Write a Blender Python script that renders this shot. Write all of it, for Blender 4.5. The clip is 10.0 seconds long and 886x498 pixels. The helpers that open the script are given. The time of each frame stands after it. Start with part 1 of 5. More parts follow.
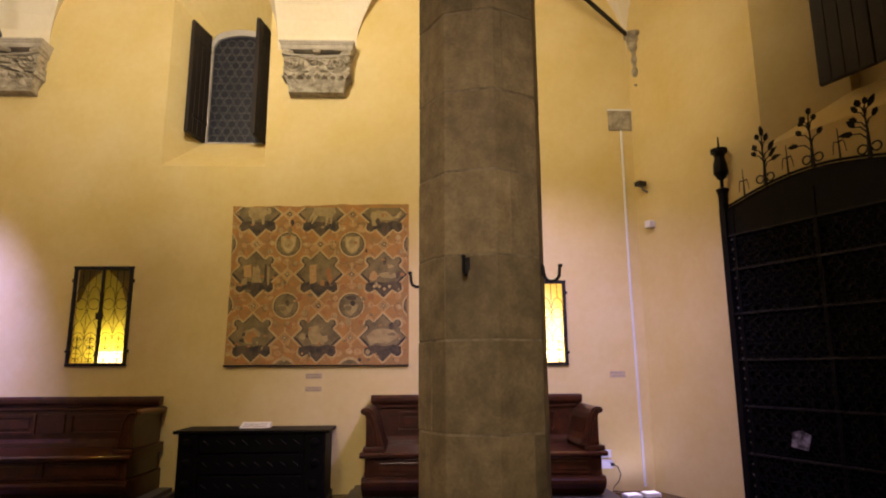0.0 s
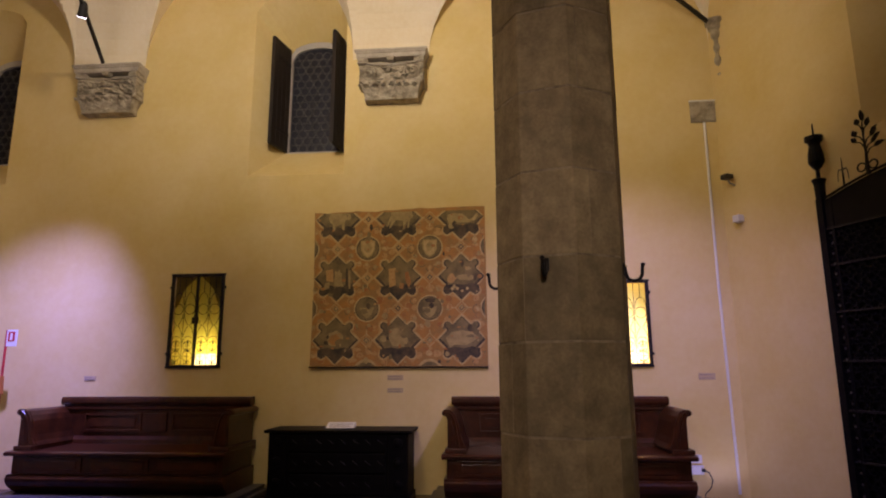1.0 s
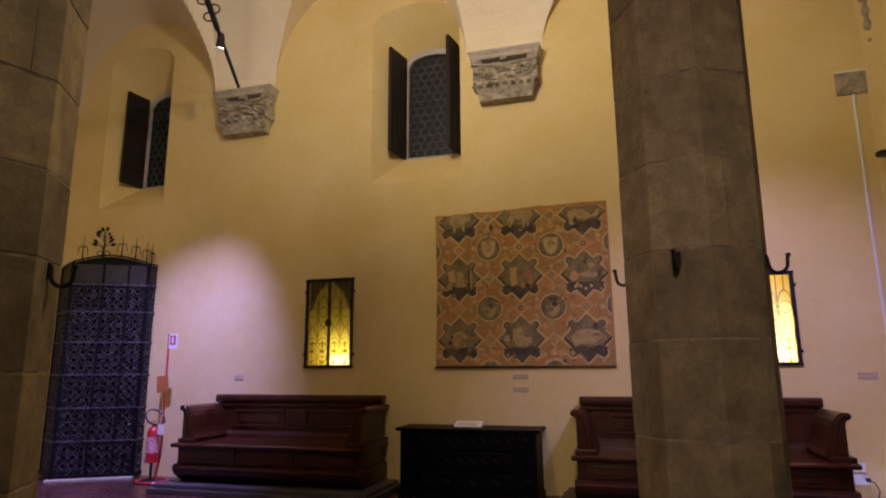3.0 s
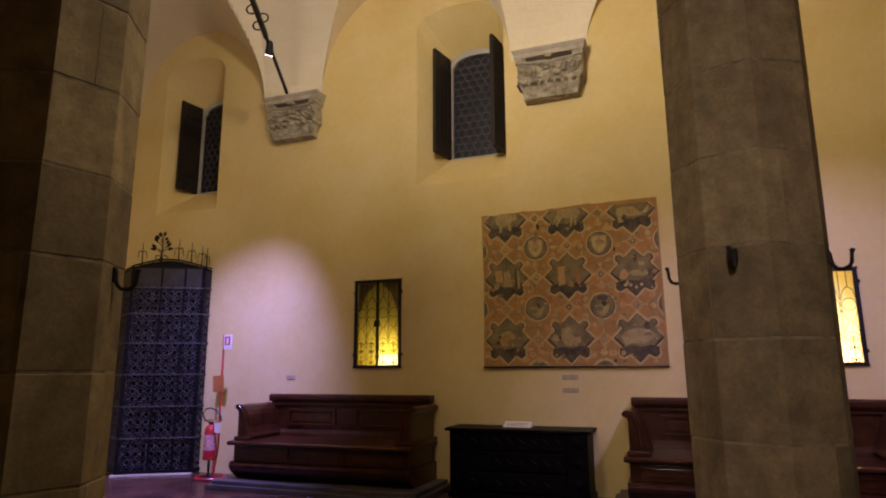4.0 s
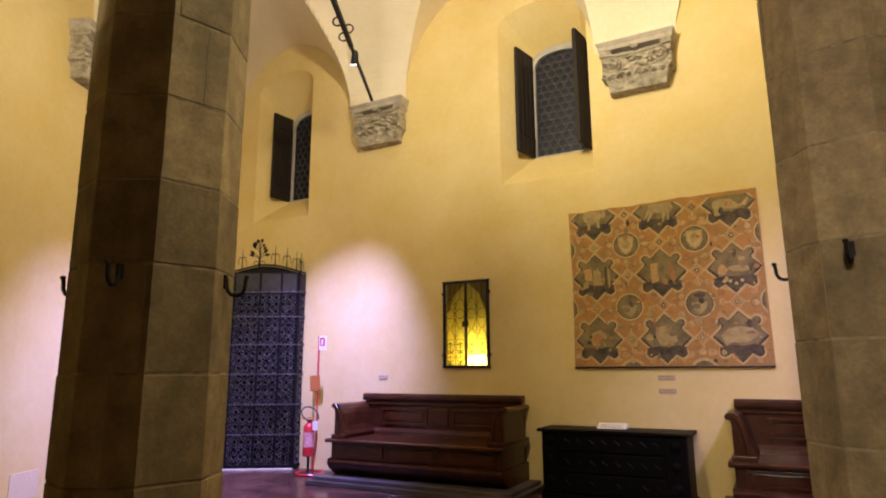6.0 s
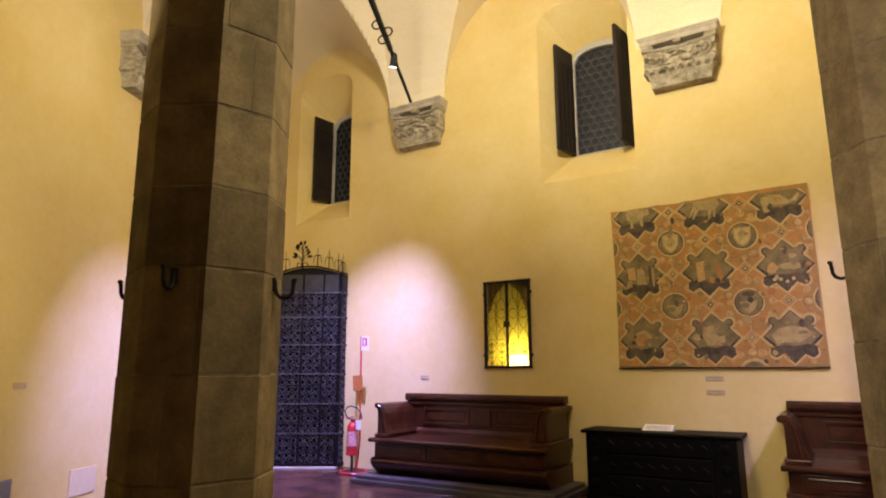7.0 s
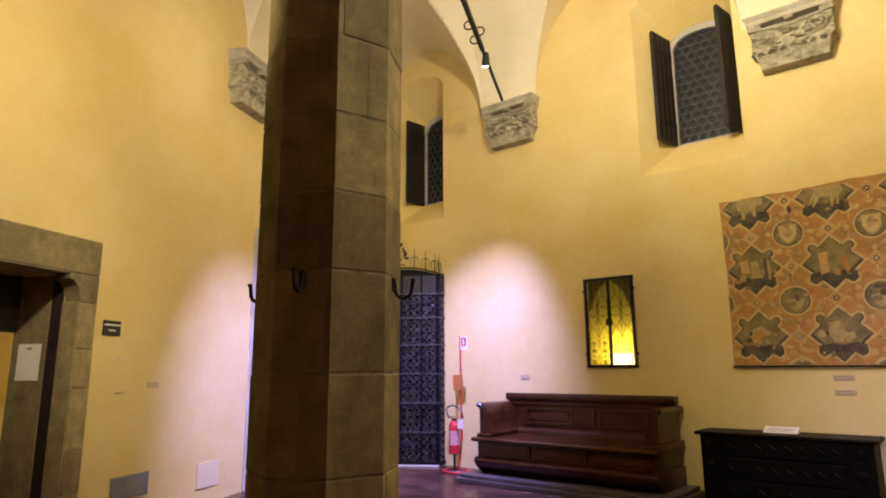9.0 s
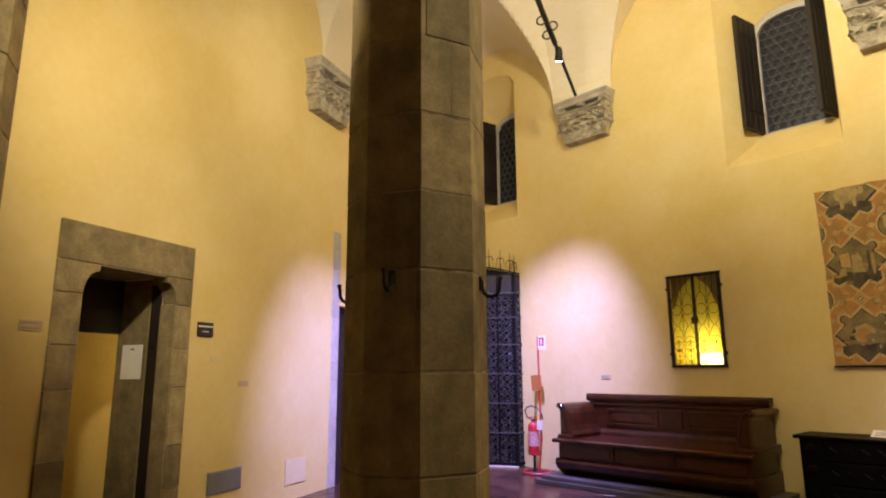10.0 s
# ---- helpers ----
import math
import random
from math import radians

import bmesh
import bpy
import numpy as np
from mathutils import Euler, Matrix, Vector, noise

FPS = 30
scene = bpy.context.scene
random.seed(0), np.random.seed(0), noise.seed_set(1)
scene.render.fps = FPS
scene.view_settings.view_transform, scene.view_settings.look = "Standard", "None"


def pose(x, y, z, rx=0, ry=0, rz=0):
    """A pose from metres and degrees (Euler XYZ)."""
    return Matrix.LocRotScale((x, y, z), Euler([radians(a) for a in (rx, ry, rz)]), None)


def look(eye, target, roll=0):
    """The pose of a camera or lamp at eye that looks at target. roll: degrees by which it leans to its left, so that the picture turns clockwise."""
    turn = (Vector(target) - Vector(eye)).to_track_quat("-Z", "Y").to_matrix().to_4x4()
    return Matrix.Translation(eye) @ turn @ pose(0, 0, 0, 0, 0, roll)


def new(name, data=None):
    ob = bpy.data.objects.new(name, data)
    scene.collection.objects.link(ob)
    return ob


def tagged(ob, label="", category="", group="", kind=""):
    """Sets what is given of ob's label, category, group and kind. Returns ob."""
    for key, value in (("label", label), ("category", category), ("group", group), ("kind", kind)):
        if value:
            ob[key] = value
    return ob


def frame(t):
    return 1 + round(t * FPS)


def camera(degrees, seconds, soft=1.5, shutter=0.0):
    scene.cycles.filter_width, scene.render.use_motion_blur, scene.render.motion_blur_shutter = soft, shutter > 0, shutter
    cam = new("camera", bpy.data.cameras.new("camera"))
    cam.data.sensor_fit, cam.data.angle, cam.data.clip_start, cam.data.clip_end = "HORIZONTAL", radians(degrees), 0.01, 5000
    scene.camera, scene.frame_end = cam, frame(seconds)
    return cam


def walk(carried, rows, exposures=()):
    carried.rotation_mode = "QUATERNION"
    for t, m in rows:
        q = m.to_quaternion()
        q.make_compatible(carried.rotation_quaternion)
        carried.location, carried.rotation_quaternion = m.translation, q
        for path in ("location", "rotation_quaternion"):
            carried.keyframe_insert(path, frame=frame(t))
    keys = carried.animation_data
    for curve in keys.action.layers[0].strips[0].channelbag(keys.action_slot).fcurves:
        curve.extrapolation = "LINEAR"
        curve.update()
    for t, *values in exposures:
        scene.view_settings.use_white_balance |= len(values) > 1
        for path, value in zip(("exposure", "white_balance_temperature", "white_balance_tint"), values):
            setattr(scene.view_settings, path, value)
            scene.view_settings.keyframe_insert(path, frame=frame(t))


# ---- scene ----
# ---- camera ----
cam = camera(71.07, 10.0, 2.0)
PATH = [
    (0.0, 0.000, 0.000, 1.399, 100.83, 0.27, -2.08),
    (0.5, -0.005, -0.003, 1.400, 100.92, 0.32, 1.67),
    (1.0, -0.010, -0.006, 1.401, 101.00, 0.25, 5.06),
    (1.5, -0.016, -0.009, 1.402, 101.01, 0.32, 8.39),
    (2.0, -0.021, -0.012, 1.403, 100.99, 0.26, 11.44),
    (2.5, -0.026, -0.014, 1.404, 100.99, 0.33, 13.91),
    (4.0, -0.045, -0.028, 1.402, 101.04, 0.30, 20.43),
    (4.5, -0.051, -0.033, 1.402, 101.11, 0.38, 22.41),
    (5.0, -0.057, -0.037, 1.401, 101.12, 0.41, 24.38),
    (5.5, -0.070, -0.050, 1.406, 101.06, 0.36, 26.34),
    (7.0, -0.109, -0.088, 1.421, 101.00, 0.19, 31.73),
    (7.5, -0.122, -0.100, 1.426, 100.95, 0.18, 33.53),
    (8.0, -0.165, -0.124, 1.422, 100.99, 0.21, 35.12),
    (8.5, -0.208, -0.148, 1.418, 101.03, 0.31, 37.09),
    (9.0, -0.251, -0.172, 1.413, 101.05, 0.33, 39.72),
    (9.5, -0.293, -0.196, 1.409, 101.12, 0.37, 42.88),
    (10.0, -0.336, -0.220, 1.405, 101.14, 0.28, 46.14),
]
walk(cam, [(t, pose(x, y, z, rx, ry, rz)) for t, x, y, z, rx, ry, rz in PATH],
     exposures=[(0.0, 0.31, 6450, 25), (0.5, -0.07, 6250, 31), (1.0, -0.34, 6230, 33), (2.0, -0.46, 6230, 34), (2.5, -0.44, 6230, 33), (4.0, -0.41, 6250, 31),
                (4.5, -0.32, 6200, 30), (5.0, 0.52, 6380, 23), (5.5, 0.59, 6450, 20), (6.5, 0.62, 6500, 18), (10.0, 0.67, 6620, 15)])

# ---- plan ----
W = 7.422                      # front wall
A = 23.48                      # turn of the hall against the front wall, degrees
CA, SA = math.cos(radians(A)), math.sin(radians(A))
FRONT = pose(0, W, 0)                                   # wall frames: x along, y into the wall, z up
LEFT = pose(-7.154, 4.4, 0, 0, 0, 90 + A)
RIGHT = pose(2.70, W, 0, 0, 0, -90 + A)
COL_L, COL_R = Vector((-2.85, 2.0, 0)), Vector((0.375, 3.81, 0))
SPRING = 5.42

# ---- world and lamps ----
world = bpy.data.worlds.new("night")
scene.world = world
world.use_nodes = True
world.node_tree.nodes["Background"].inputs[0].default_value = (0.02, 0.025, 0.05, 1)
world.node_tree.nodes["Background"].inputs[1].default_value = 0.3


def lamp(name, kind, eye, target, power, colour, size=0.1, angle=60, blend=0.5):
    d = bpy.data.lights.new(name, kind)
    d.energy, d.color = power, colour
    if kind == "SPOT":
        d.spot_size, d.spot_blend, d.shadow_soft_size = radians(angle), blend, size
    elif kind == "AREA":
        d.size = size
    else:
        d.shadow_soft_size = size
    ob = new(name, d)
    ob.matrix_world = look(eye, target)
    return ob


WARM = (1.0, 0.86, 0.55)
COOL = (0.34, 0.325, 1.0)
PALE_WARM = (0.97, 0.93, 0.76)
# spotlight on the tie rod and an unseen one further along, aimed at the wall by the gate and at the side wall
# first lamp stands off its housing so that its pool fits the view
lamp("spot_lamp", "SPOT", (-4.46, 5.62, 5.20), (-6.30, 6.96, 0.1), 2850, COOL, 0.06, 57, 1.0)
lamp("spot_lamp", "SPOT", (-3.75, 3.95, 5.2), (-7.1, 4.7, 0.3), 2300, COOL, 0.04, 44, 1.0)
# warm fill lamps added over the hall to brighten walls and vault, out of view
lamp("hall_fill", "SPOT", (-1.6, 3.1, 5.5), (-2.3, W, 4.1), 290, (1.0, 0.85, 0.47), 0.12, 150, 0.7)
lamp("vault_fill", "SPOT", (-1.9, 3.9, 5.0), (-2.3, W, 6.8), 190, PALE_WARM, 0.1, 130, 0.8)
lamp("vault_fill", "SPOT", (-3.3, 2.9, 4.6), (-6.2, 5.0, 5.6), 110, PALE_WARM, 0.1, 120, 0.8)
lamp("side_fill", "SPOT", (-2.2, 0.0, 4.4), (-6.6, 3.0, 3.1), 470, WARM, 0.1, 74, 0.9)
lamp("vault_fill", "SPOT", (1.4, 4.7, 4.8), (2.0, W, 5.8), 78, WARM, 0.1, 165, 1.0)
# unseen lamp over the settle and the corner, and fill lamps added for the piers and further back in the hall
lamp("corner_lamp", "SPOT", (1.5, 4.3, 4.7), (1.2, W, 0.0), 640, (0.48, 0.42, 1.0), 0.08, 82, 1.0)
lamp("back_fill", "SPOT", (0.0, -3.8, 4.3), (0.375, 3.81, 2.1), 720, (1.0, 0.84, 0.62), 0.1, 32, 1.0)
lamp("rear_fill", "POINT", (3.0, -2.5, 4.5), (0, 0, 0), 15, WARM, 0.2)
lamp("pier_fill", "SPOT", (-0.3, 3.1, 4.8), (-2.7, 2.0, 2.7), 150, WARM, 0.08, 66, 0.9)

# ---- materials ----


def material(name, base, dark, scale=1.5, rough=0.85, bump=0.15, fine=40.0, metal=0.0, lo=0.35, hi=0.7, spec=0.5, vary=0.0, grit=0.22, streak=None):
    m = bpy.data.materials.new(name)
    m.use_nodes = True
    nt = m.node_tree
    b = nt.nodes["Principled BSDF"]
    co = nt.nodes.new("ShaderNodeNewGeometry")
    n1 = nt.nodes.new("ShaderNodeTexNoise")
    n1.inputs["Scale"].default_value, n1.inputs["Detail"].default_value, n1.inputs["Roughness"].default_value = scale, 6, 0.62
    n2 = nt.nodes.new("ShaderNodeTexNoise")
    n2.inputs["Scale"].default_value, n2.inputs["Detail"].default_value = fine, 4
    nt.links.new(co.outputs["Position"], n1.inputs["Vector"])
    nt.links.new(co.outputs["Position"], n2.inputs["Vector"])
    ramp = nt.nodes.new("ShaderNodeMapRange")
    ramp.inputs[1].default_value, ramp.inputs[2].default_value = lo, hi
    nt.links.new(n1.outputs["Fac"], ramp.inputs[0])
    mix = nt.nodes.new("ShaderNodeMix")
    mix.data_type = "RGBA"
    mix.inputs["A"].default_value, mix.inputs["B"].default_value = (*dark, 1), (*base, 1)
    nt.links.new(ramp.outputs[0], mix.inputs["Factor"])
    grain = nt.nodes.new("ShaderNodeMix")
    grain.data_type, grain.blend_type = "RGBA", "OVERLAY"
    grain.inputs["Factor"].default_value = grit
    nt.links.new(mix.outputs["Result"], grain.inputs["A"])
    nt.links.new(n2.outputs["Color"], grain.inputs["B"])
    bw = nt.nodes.new("ShaderNodeRGBToBW")
    nt.links.new(n2.outputs["Color"], bw.inputs[0])
    nt.links.new(bw.outputs[0], grain.inputs["B"])
    out = grain.outputs["Result"]
    if streak:
        # long stains and rubbed bands, stretched along the height
        mp = nt.nodes.new("ShaderNodeMapping")
        mp.inputs["Scale"].default_value = (4.0, 4.0, 1.1)
        nt.links.new(co.outputs["Position"], mp.inputs["Vector"])
        n3 = nt.nodes.new("ShaderNodeTexNoise")
        n3.inputs["Scale"].default_value, n3.inputs["Detail"].default_value, n3.inputs["Distortion"].default_value = 1.0, 5, 1.2
        nt.links.new(mp.outputs[0], n3.inputs["Vector"])
        r3 = nt.nodes.new("ShaderNodeMapRange")
        r3.inputs[1].default_value, r3.inputs[2].default_value = 0.44, 0.66
        nt.links.new(n3.outputs["Fac"], r3.inputs[0])
        wash = nt.nodes.new("ShaderNodeMix")
        wash.data_type = "RGBA"
        wash.inputs["B"].default_value = (*streak, 1)
        half = nt.nodes.new("ShaderNodeMath")
        half.operation = "MULTIPLY"
        half.inputs[1].default_value = 0.45
        nt.links.new(r3.outputs[0], half.inputs[0])
        nt.links.new(half.outputs[0], wash.inputs["Factor"])
        nt.links.new(out, wash.inputs["A"])
        out = wash.outputs["Result"]
    if vary:
        info = nt.nodes.new("ShaderNodeObjectInfo")
        hsv = nt.nodes.new("ShaderNodeHueSaturation")
        mr = nt.nodes.new("ShaderNodeMapRange")
        mr.inputs[3].default_value, mr.inputs[4].default_value = 1 - vary, 1 + vary
        nt.links.new(info.outputs["Random"], mr.inputs[0])
        nt.links.new(mr.outputs[0], hsv.inputs["Value"])
        nt.links.new(out, hsv.inputs["Color"])
        out = hsv.outputs[0]
    nt.links.new(out, b.inputs["Base Color"])
    b.inputs["Roughness"].default_value, b.inputs["Metallic"].default_value = rough, metal
    b.inputs["Specular IOR Level"].default_value = spec
    if bump:
        bp = nt.nodes.new("ShaderNodeBump")
        bp.inputs["Strength"].default_value, bp.inputs["Distance"].default_value = bump, 0.02
        add = nt.nodes.new("ShaderNodeMath")
        nt.links.new(n1.outputs["Fac"], add.inputs[0])
        nt.links.new(n2.outputs["Fac"], add.inputs[1])
        nt.links.new(add.outputs[0], bp.inputs["Height"])
        nt.links.new(bp.outputs[0], b.inputs["Normal"])
    return m


def glowing(name, colour, strength):
    m = bpy.data.materials.new(name)
    m.use_nodes = True
    b = m.node_tree.nodes["Principled BSDF"]
    b.inputs["Base Color"].default_value = (*colour, 1)
    b.inputs["Emission Color"].default_value, b.inputs["Emission Strength"].default_value = (*colour, 1), strength
    return m


PLASTER = material("ochre_plaster", (0.745, 0.60, 0.295), (0.685, 0.525, 0.19), 1.1, 0.9, 0.05, 16, lo=0.30, hi=0.70, grit=0.12)
VAULT = material("vault_plaster", (0.81, 0.73, 0.56), (0.75, 0.65, 0.45), 0.8, 0.9, 0.1, 20)
STONE = material("grey_sandstone", (0.36, 0.285, 0.150), (0.20, 0.157, 0.083), 6.5, 0.85, 0.12, 48, vary=0.25, grit=0.40, lo=0.34, hi=0.66, streak=(0.135, 0.106, 0.056))
CARVED = material("carved_sandstone", (0.48, 0.425, 0.315), (0.22, 0.185, 0.125), 9, 0.9, 0.6, 60, lo=0.34, hi=0.6)
SLABSTONE = material("pale_slab_stone", (0.52, 0.47, 0.385), (0.34, 0.30, 0.225), 5, 0.85, 0.2, 40)
JOINT = material("pale_lime_joint", (0.44, 0.365, 0.23), (0.15, 0.12, 0.075), 8, 0.9, 0.2)
WALNUT = material("walnut", (0.072, 0.0205, 0.0062), (0.026, 0.0078, 0.0032), 9, 0.29, 0.05, 60, vary=0.12, spec=0.40)
BLACKWOOD = material("blackened_wood", (0.0045, 0.0035, 0.004), (0.002, 0.0018, 0.002), 6, 0.5, 0.1, 50, spec=0.08)
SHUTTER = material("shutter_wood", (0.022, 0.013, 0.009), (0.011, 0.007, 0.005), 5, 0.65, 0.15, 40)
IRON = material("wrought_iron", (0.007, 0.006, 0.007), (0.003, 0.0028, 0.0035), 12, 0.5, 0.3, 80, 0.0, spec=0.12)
# lightened iron for the left gate's rails, highlights put into the colour
BARIRON = material("highlit_bar_iron", (0.10, 0.096, 0.115), (0.04, 0.038, 0.046), 12, 0.38, 0.3, 80, 0.4)
SHEETIRON = material("dull_sheet_iron", (0.030, 0.028, 0.034), (0.014, 0.013, 0.016), 9, 0.45, 0.2, 50, 0.3)
# lattice mottled light and dark, its glints put into the colour
LATTICE = material("highlit_iron", (0.10, 0.096, 0.115), (0.014, 0.0135, 0.017), 17, 0.32, 0.3, 80, 0.6, lo=0.42, hi=0.62)
IRONDULL = material("black_iron", (0.020, 0.018, 0.018), (0.010, 0.009, 0.010), 12, 0.6, 0.2, 80, 0.4)
TERRACOTTA = material("waxed_terracotta", (0.115, 0.050, 0.034), (0.050, 0.022, 0.017), 3, 0.22, 0.08, 40, vary=0.35)
MORTAR = material("mortar", (0.16, 0.12, 0.10), (0.10, 0.075, 0.06), 6, 0.9, 0.1)
STEP = material("dark_step_stone", (0.090, 0.077, 0.078), (0.045, 0.038, 0.038), 3, 0.45, 0.1, 40)

# ---- helpers for meshes ----


def finish(name, bm, mat, parent=None, label="", m=None, smooth=False):
    bmesh.ops.recalc_face_normals(bm, faces=bm.faces)
    me = bpy.data.meshes.new(name)
    bm.to_mesh(me)
    bm.free()
    me.materials.append(mat)
    if smooth:
        for f in me.polygons:
            f.use_smooth = True
    ob = new(name, me)
    if parent is not None:
        ob.parent = parent
    if m is not None:
        ob.matrix_basis = m
    if label:
        tagged(ob, label)
    return ob


def part(name, bm, mat, parent, label="", m=None, smooth=False):
    return finish(name, bm, mat, parent, label, m, smooth)


def thing(name, m, label, category, group="", kind=""):
    e = new(name)
    e.matrix_world = m
    e.empty_display_size = 0.1
    return tagged(e, label, category, group, kind)


def box(x0, x1, y0, y1, z0, z1, bevel=0.0, bm=None):
    own = bm is None
    b = bmesh.new()
    vs = [b.verts.new((x, y, z)) for x in (x0, x1) for y in (y0, y1) for z in (z0, z1)]
    for q in ((0, 1, 3, 2), (4, 6, 7, 5), (0, 4, 5, 1), (2, 3, 7, 6), (0, 2, 6, 4), (1, 5, 7, 3)):
        b.faces.new([vs[i] for i in q])
    if bevel:
        bmesh.ops.bevel(b, geom=b.edges[:], offset=bevel, segments=2, affect="EDGES", profile=0.6)
    if own:
        return b
    join(bm, b)
    return bm


def join(bm, b, m=None):
    me = bpy.data.meshes.new("tmp")
    if m is not None:
        bmesh.ops.transform(b, matrix=m, verts=b.verts)
    b.to_mesh(me)
    b.free()
    bm.from_mesh(me)
    bpy.data.meshes.remove(me)
    return bm


def prism(pts, lo, hi, axis="z", bevel=0.0):
    """A polygon of pairs drawn out between lo and hi along an axis: z takes (x, y), y takes (x, z), x takes (y, z)."""
    def at(p, h):
        return {"z": (p[0], p[1], h), "y": (p[0], h, p[1]), "x": (h, p[0], p[1])}[axis]
    b = bmesh.new()
    a = [b.verts.new(at(p, lo)) for p in pts]
    c = [b.verts.new(at(p, hi)) for p in pts]
    n = len(pts)
    b.faces.new(a)
    b.faces.new(c[::-1])
    for i in range(n):
        b.faces.new((a[i], c[i], c[(i + 1) % n], a[(i + 1) % n]))
    if bevel:
        bmesh.ops.recalc_face_normals(b, faces=b.faces)
        bmesh.ops.bevel(b, geom=b.edges[:], offset=bevel, segments=2, affect="EDGES")
    return b


def lathe(profile, n=20):
    b = bmesh.new()
    rings = []
    for r, z in profile:
        rings.append([b.verts.new((r * math.cos(2 * math.pi * i / n), r * math.sin(2 * math.pi * i / n), z)) for i in range(n)])
    for p, q in zip(rings, rings[1:]):
        for i in range(n):
            b.faces.new((p[i], p[(i + 1) % n], q[(i + 1) % n], q[i]))
    b.faces.new(rings[0][::-1])
    b.faces.new(rings[-1])
    return b


def tube(pts, r, n=8, taper=None):
    """A round bar along points."""
    b = bmesh.new()
    pts = [Vector(p) for p in pts]
    rings, ref = [], None
    for i, p in enumerate(pts):
        d = (pts[min(i + 1, len(pts) - 1)] - pts[max(i - 1, 0)]).normalized()
        if ref is None:
            ref = d.orthogonal().normalized()
        u = (ref - d * ref.dot(d)).normalized()
        ref = u
        v = d.cross(u)
        rr = r if taper is None else r * (1 + (taper - 1) * i / (len(pts) - 1))
        rings.append([b.verts.new(p + u * rr * math.cos(2 * math.pi * k / n) + v * rr * math.sin(2 * math.pi * k / n)) for k in range(n)])
    for p, q in zip(rings, rings[1:]):
        for i in range(n):
            b.faces.new((p[i], p[(i + 1) % n], q[(i + 1) % n], q[i]))
    b.faces.new(rings[0][::-1])
    b.faces.new(rings[-1])
    return b


def wall_mesh(x0, x1, z0, z1, holes, thick):
    """A wall in its frame, from 0 to thick in y. A hole: xa, xb, za, zb, rise of its arched head, then the same five for its far end at
    depth d, or None for straight sides that go through."""
    b = bmesh.new()
    xs, zs = sorted({x0, x1, *(v for h in holes for v in h[:2])}), sorted({z0, z1, *(v for h in holes for v in h[2:4])})
    n = 14

    def head(xa, xb, zb, rise):
        return [(xa + (xb - xa) * i / n, zb - rise + rise * math.sqrt(max(0, 1 - (2 * i / n - 1) ** 2))) for i in range(n + 1)] if rise else [(xa, zb), (xb, zb)]

    def face(*ps):
        b.faces.new([b.verts.new(p) for p in ps])
    for xa, xb in zip(xs, xs[1:]):
        for za, zb in zip(zs, zs[1:]):
            cx, cz = (xa + xb) / 2, (za + zb) / 2
            inside = [h for h in holes if h[0] < cx < h[1] and h[2] < cz < h[3]]
            if not inside:
                face((xa, 0, za), (xb, 0, za), (xb, 0, zb), (xa, 0, zb))
            if not any(h[6] is None for h in inside):
                face((xa, thick, za), (xa, thick, zb), (xb, thick, zb), (xb, thick, za))
    for xa, xb, za, zb, rise, d, far in holes:
        hd = head(xa, xb, zb, rise)
        for p, q in zip(hd, hd[1:]):
            if rise:
                face((p[0], 0, p[1]), (q[0], 0, q[1]), (q[0], 0, zb + 1e-4), (p[0], 0, zb + 1e-4))
        near = [(xa, za)] + hd + [(xb, za)]
        if far:
            fa, fb, fz, ft, fr = far
            away = [(fa, fz)] + head(fa, fb, ft, fr) + [(fb, fz)]
        else:
            away, d = near, thick
            if rise:
                for p, q in zip(hd, hd[1:]):
                    face((p[0], thick, p[1]), (p[0], thick, zb), (q[0], thick, zb), (q[0], thick, q[1]))
        k = len(near)
        for i in range(k):
            p, q, r, s = near[i], near[(i + 1) % k], away[(i + 1) % k], away[i]
            face((p[0], 0, p[1]), (q[0], 0, q[1]), (r[0], d, r[1]), (s[0], d, s[1]))
        if far:
            face(*[(p[0], d + 0.16, p[1]) for p in away])
            for i in range(k):
                p, q = away[i], away[(i + 1) % k]
                face((p[0], d, p[1]), (q[0], d, q[1]), (q[0], d + 0.16, q[1]), (p[0], d + 0.16, p[1]))
    for p, q in (((x0, z0), (x1, z0)), ((x1, z0), (x1, z1)), ((x1, z1), (x0, z1)), ((x0, z1), (x0, z0))):
        face((p[0], 0, p[1]), (q[0], 0, q[1]), (q[0], thick, q[1]), (p[0], thick, p[1]))
    bmesh.ops.remove_doubles(b, verts=b.verts, dist=0.0005)
    return b


# ---- walls ----
WIN1 = (-3.19, -1.93, 3.86, 6.43, 0.24, 0.5, (-2.87, -2.05, 4.33, 5.99, 0.2))
WIN2 = (-7.71, -6.53, 3.86, 6.46, 0.24, 0.5, (-7.38, -6.62, 4.30, 5.94, 0.2))
NICHE1 = (-4.04, -3.44, 1.47, 2.56, 0.0, 0.22, (-4.02, -3.46, 1.48, 2.55, 0.0))
NICHE2 = (1.12, 1.72, 1.46, 2.40, 0.0, 0.22, (1.14, 1.70, 1.47, 2.39, 0.0))
wf = finish("wall_north", wall_mesh(-9.2, 3.3, 0, 8.6, [WIN1, WIN2, NICHE1, NICHE2, (-8.0, -6.66, 0.0, 2.78, 0.0, 0, None)], 0.9), PLASTER, m=FRONT)
tagged(wf, "ochre plastered hall wall with two splayed windows", "wall", kind="structure")
DOOR = (-3.63, -2.70, -0.02, 2.253, 0.0, 0, None)
OPEN = (0.05, 1.0, -0.02, 2.26, 0.0, 0, None)
wl = finish("wall_west", wall_mesh(-9.0, 3.6, -0.03, 8.6, [DOOR, OPEN], 0.6), PLASTER, m=LEFT)
tagged(wl, "ochre plastered side wall with a stone doorway", "wall", kind="structure")
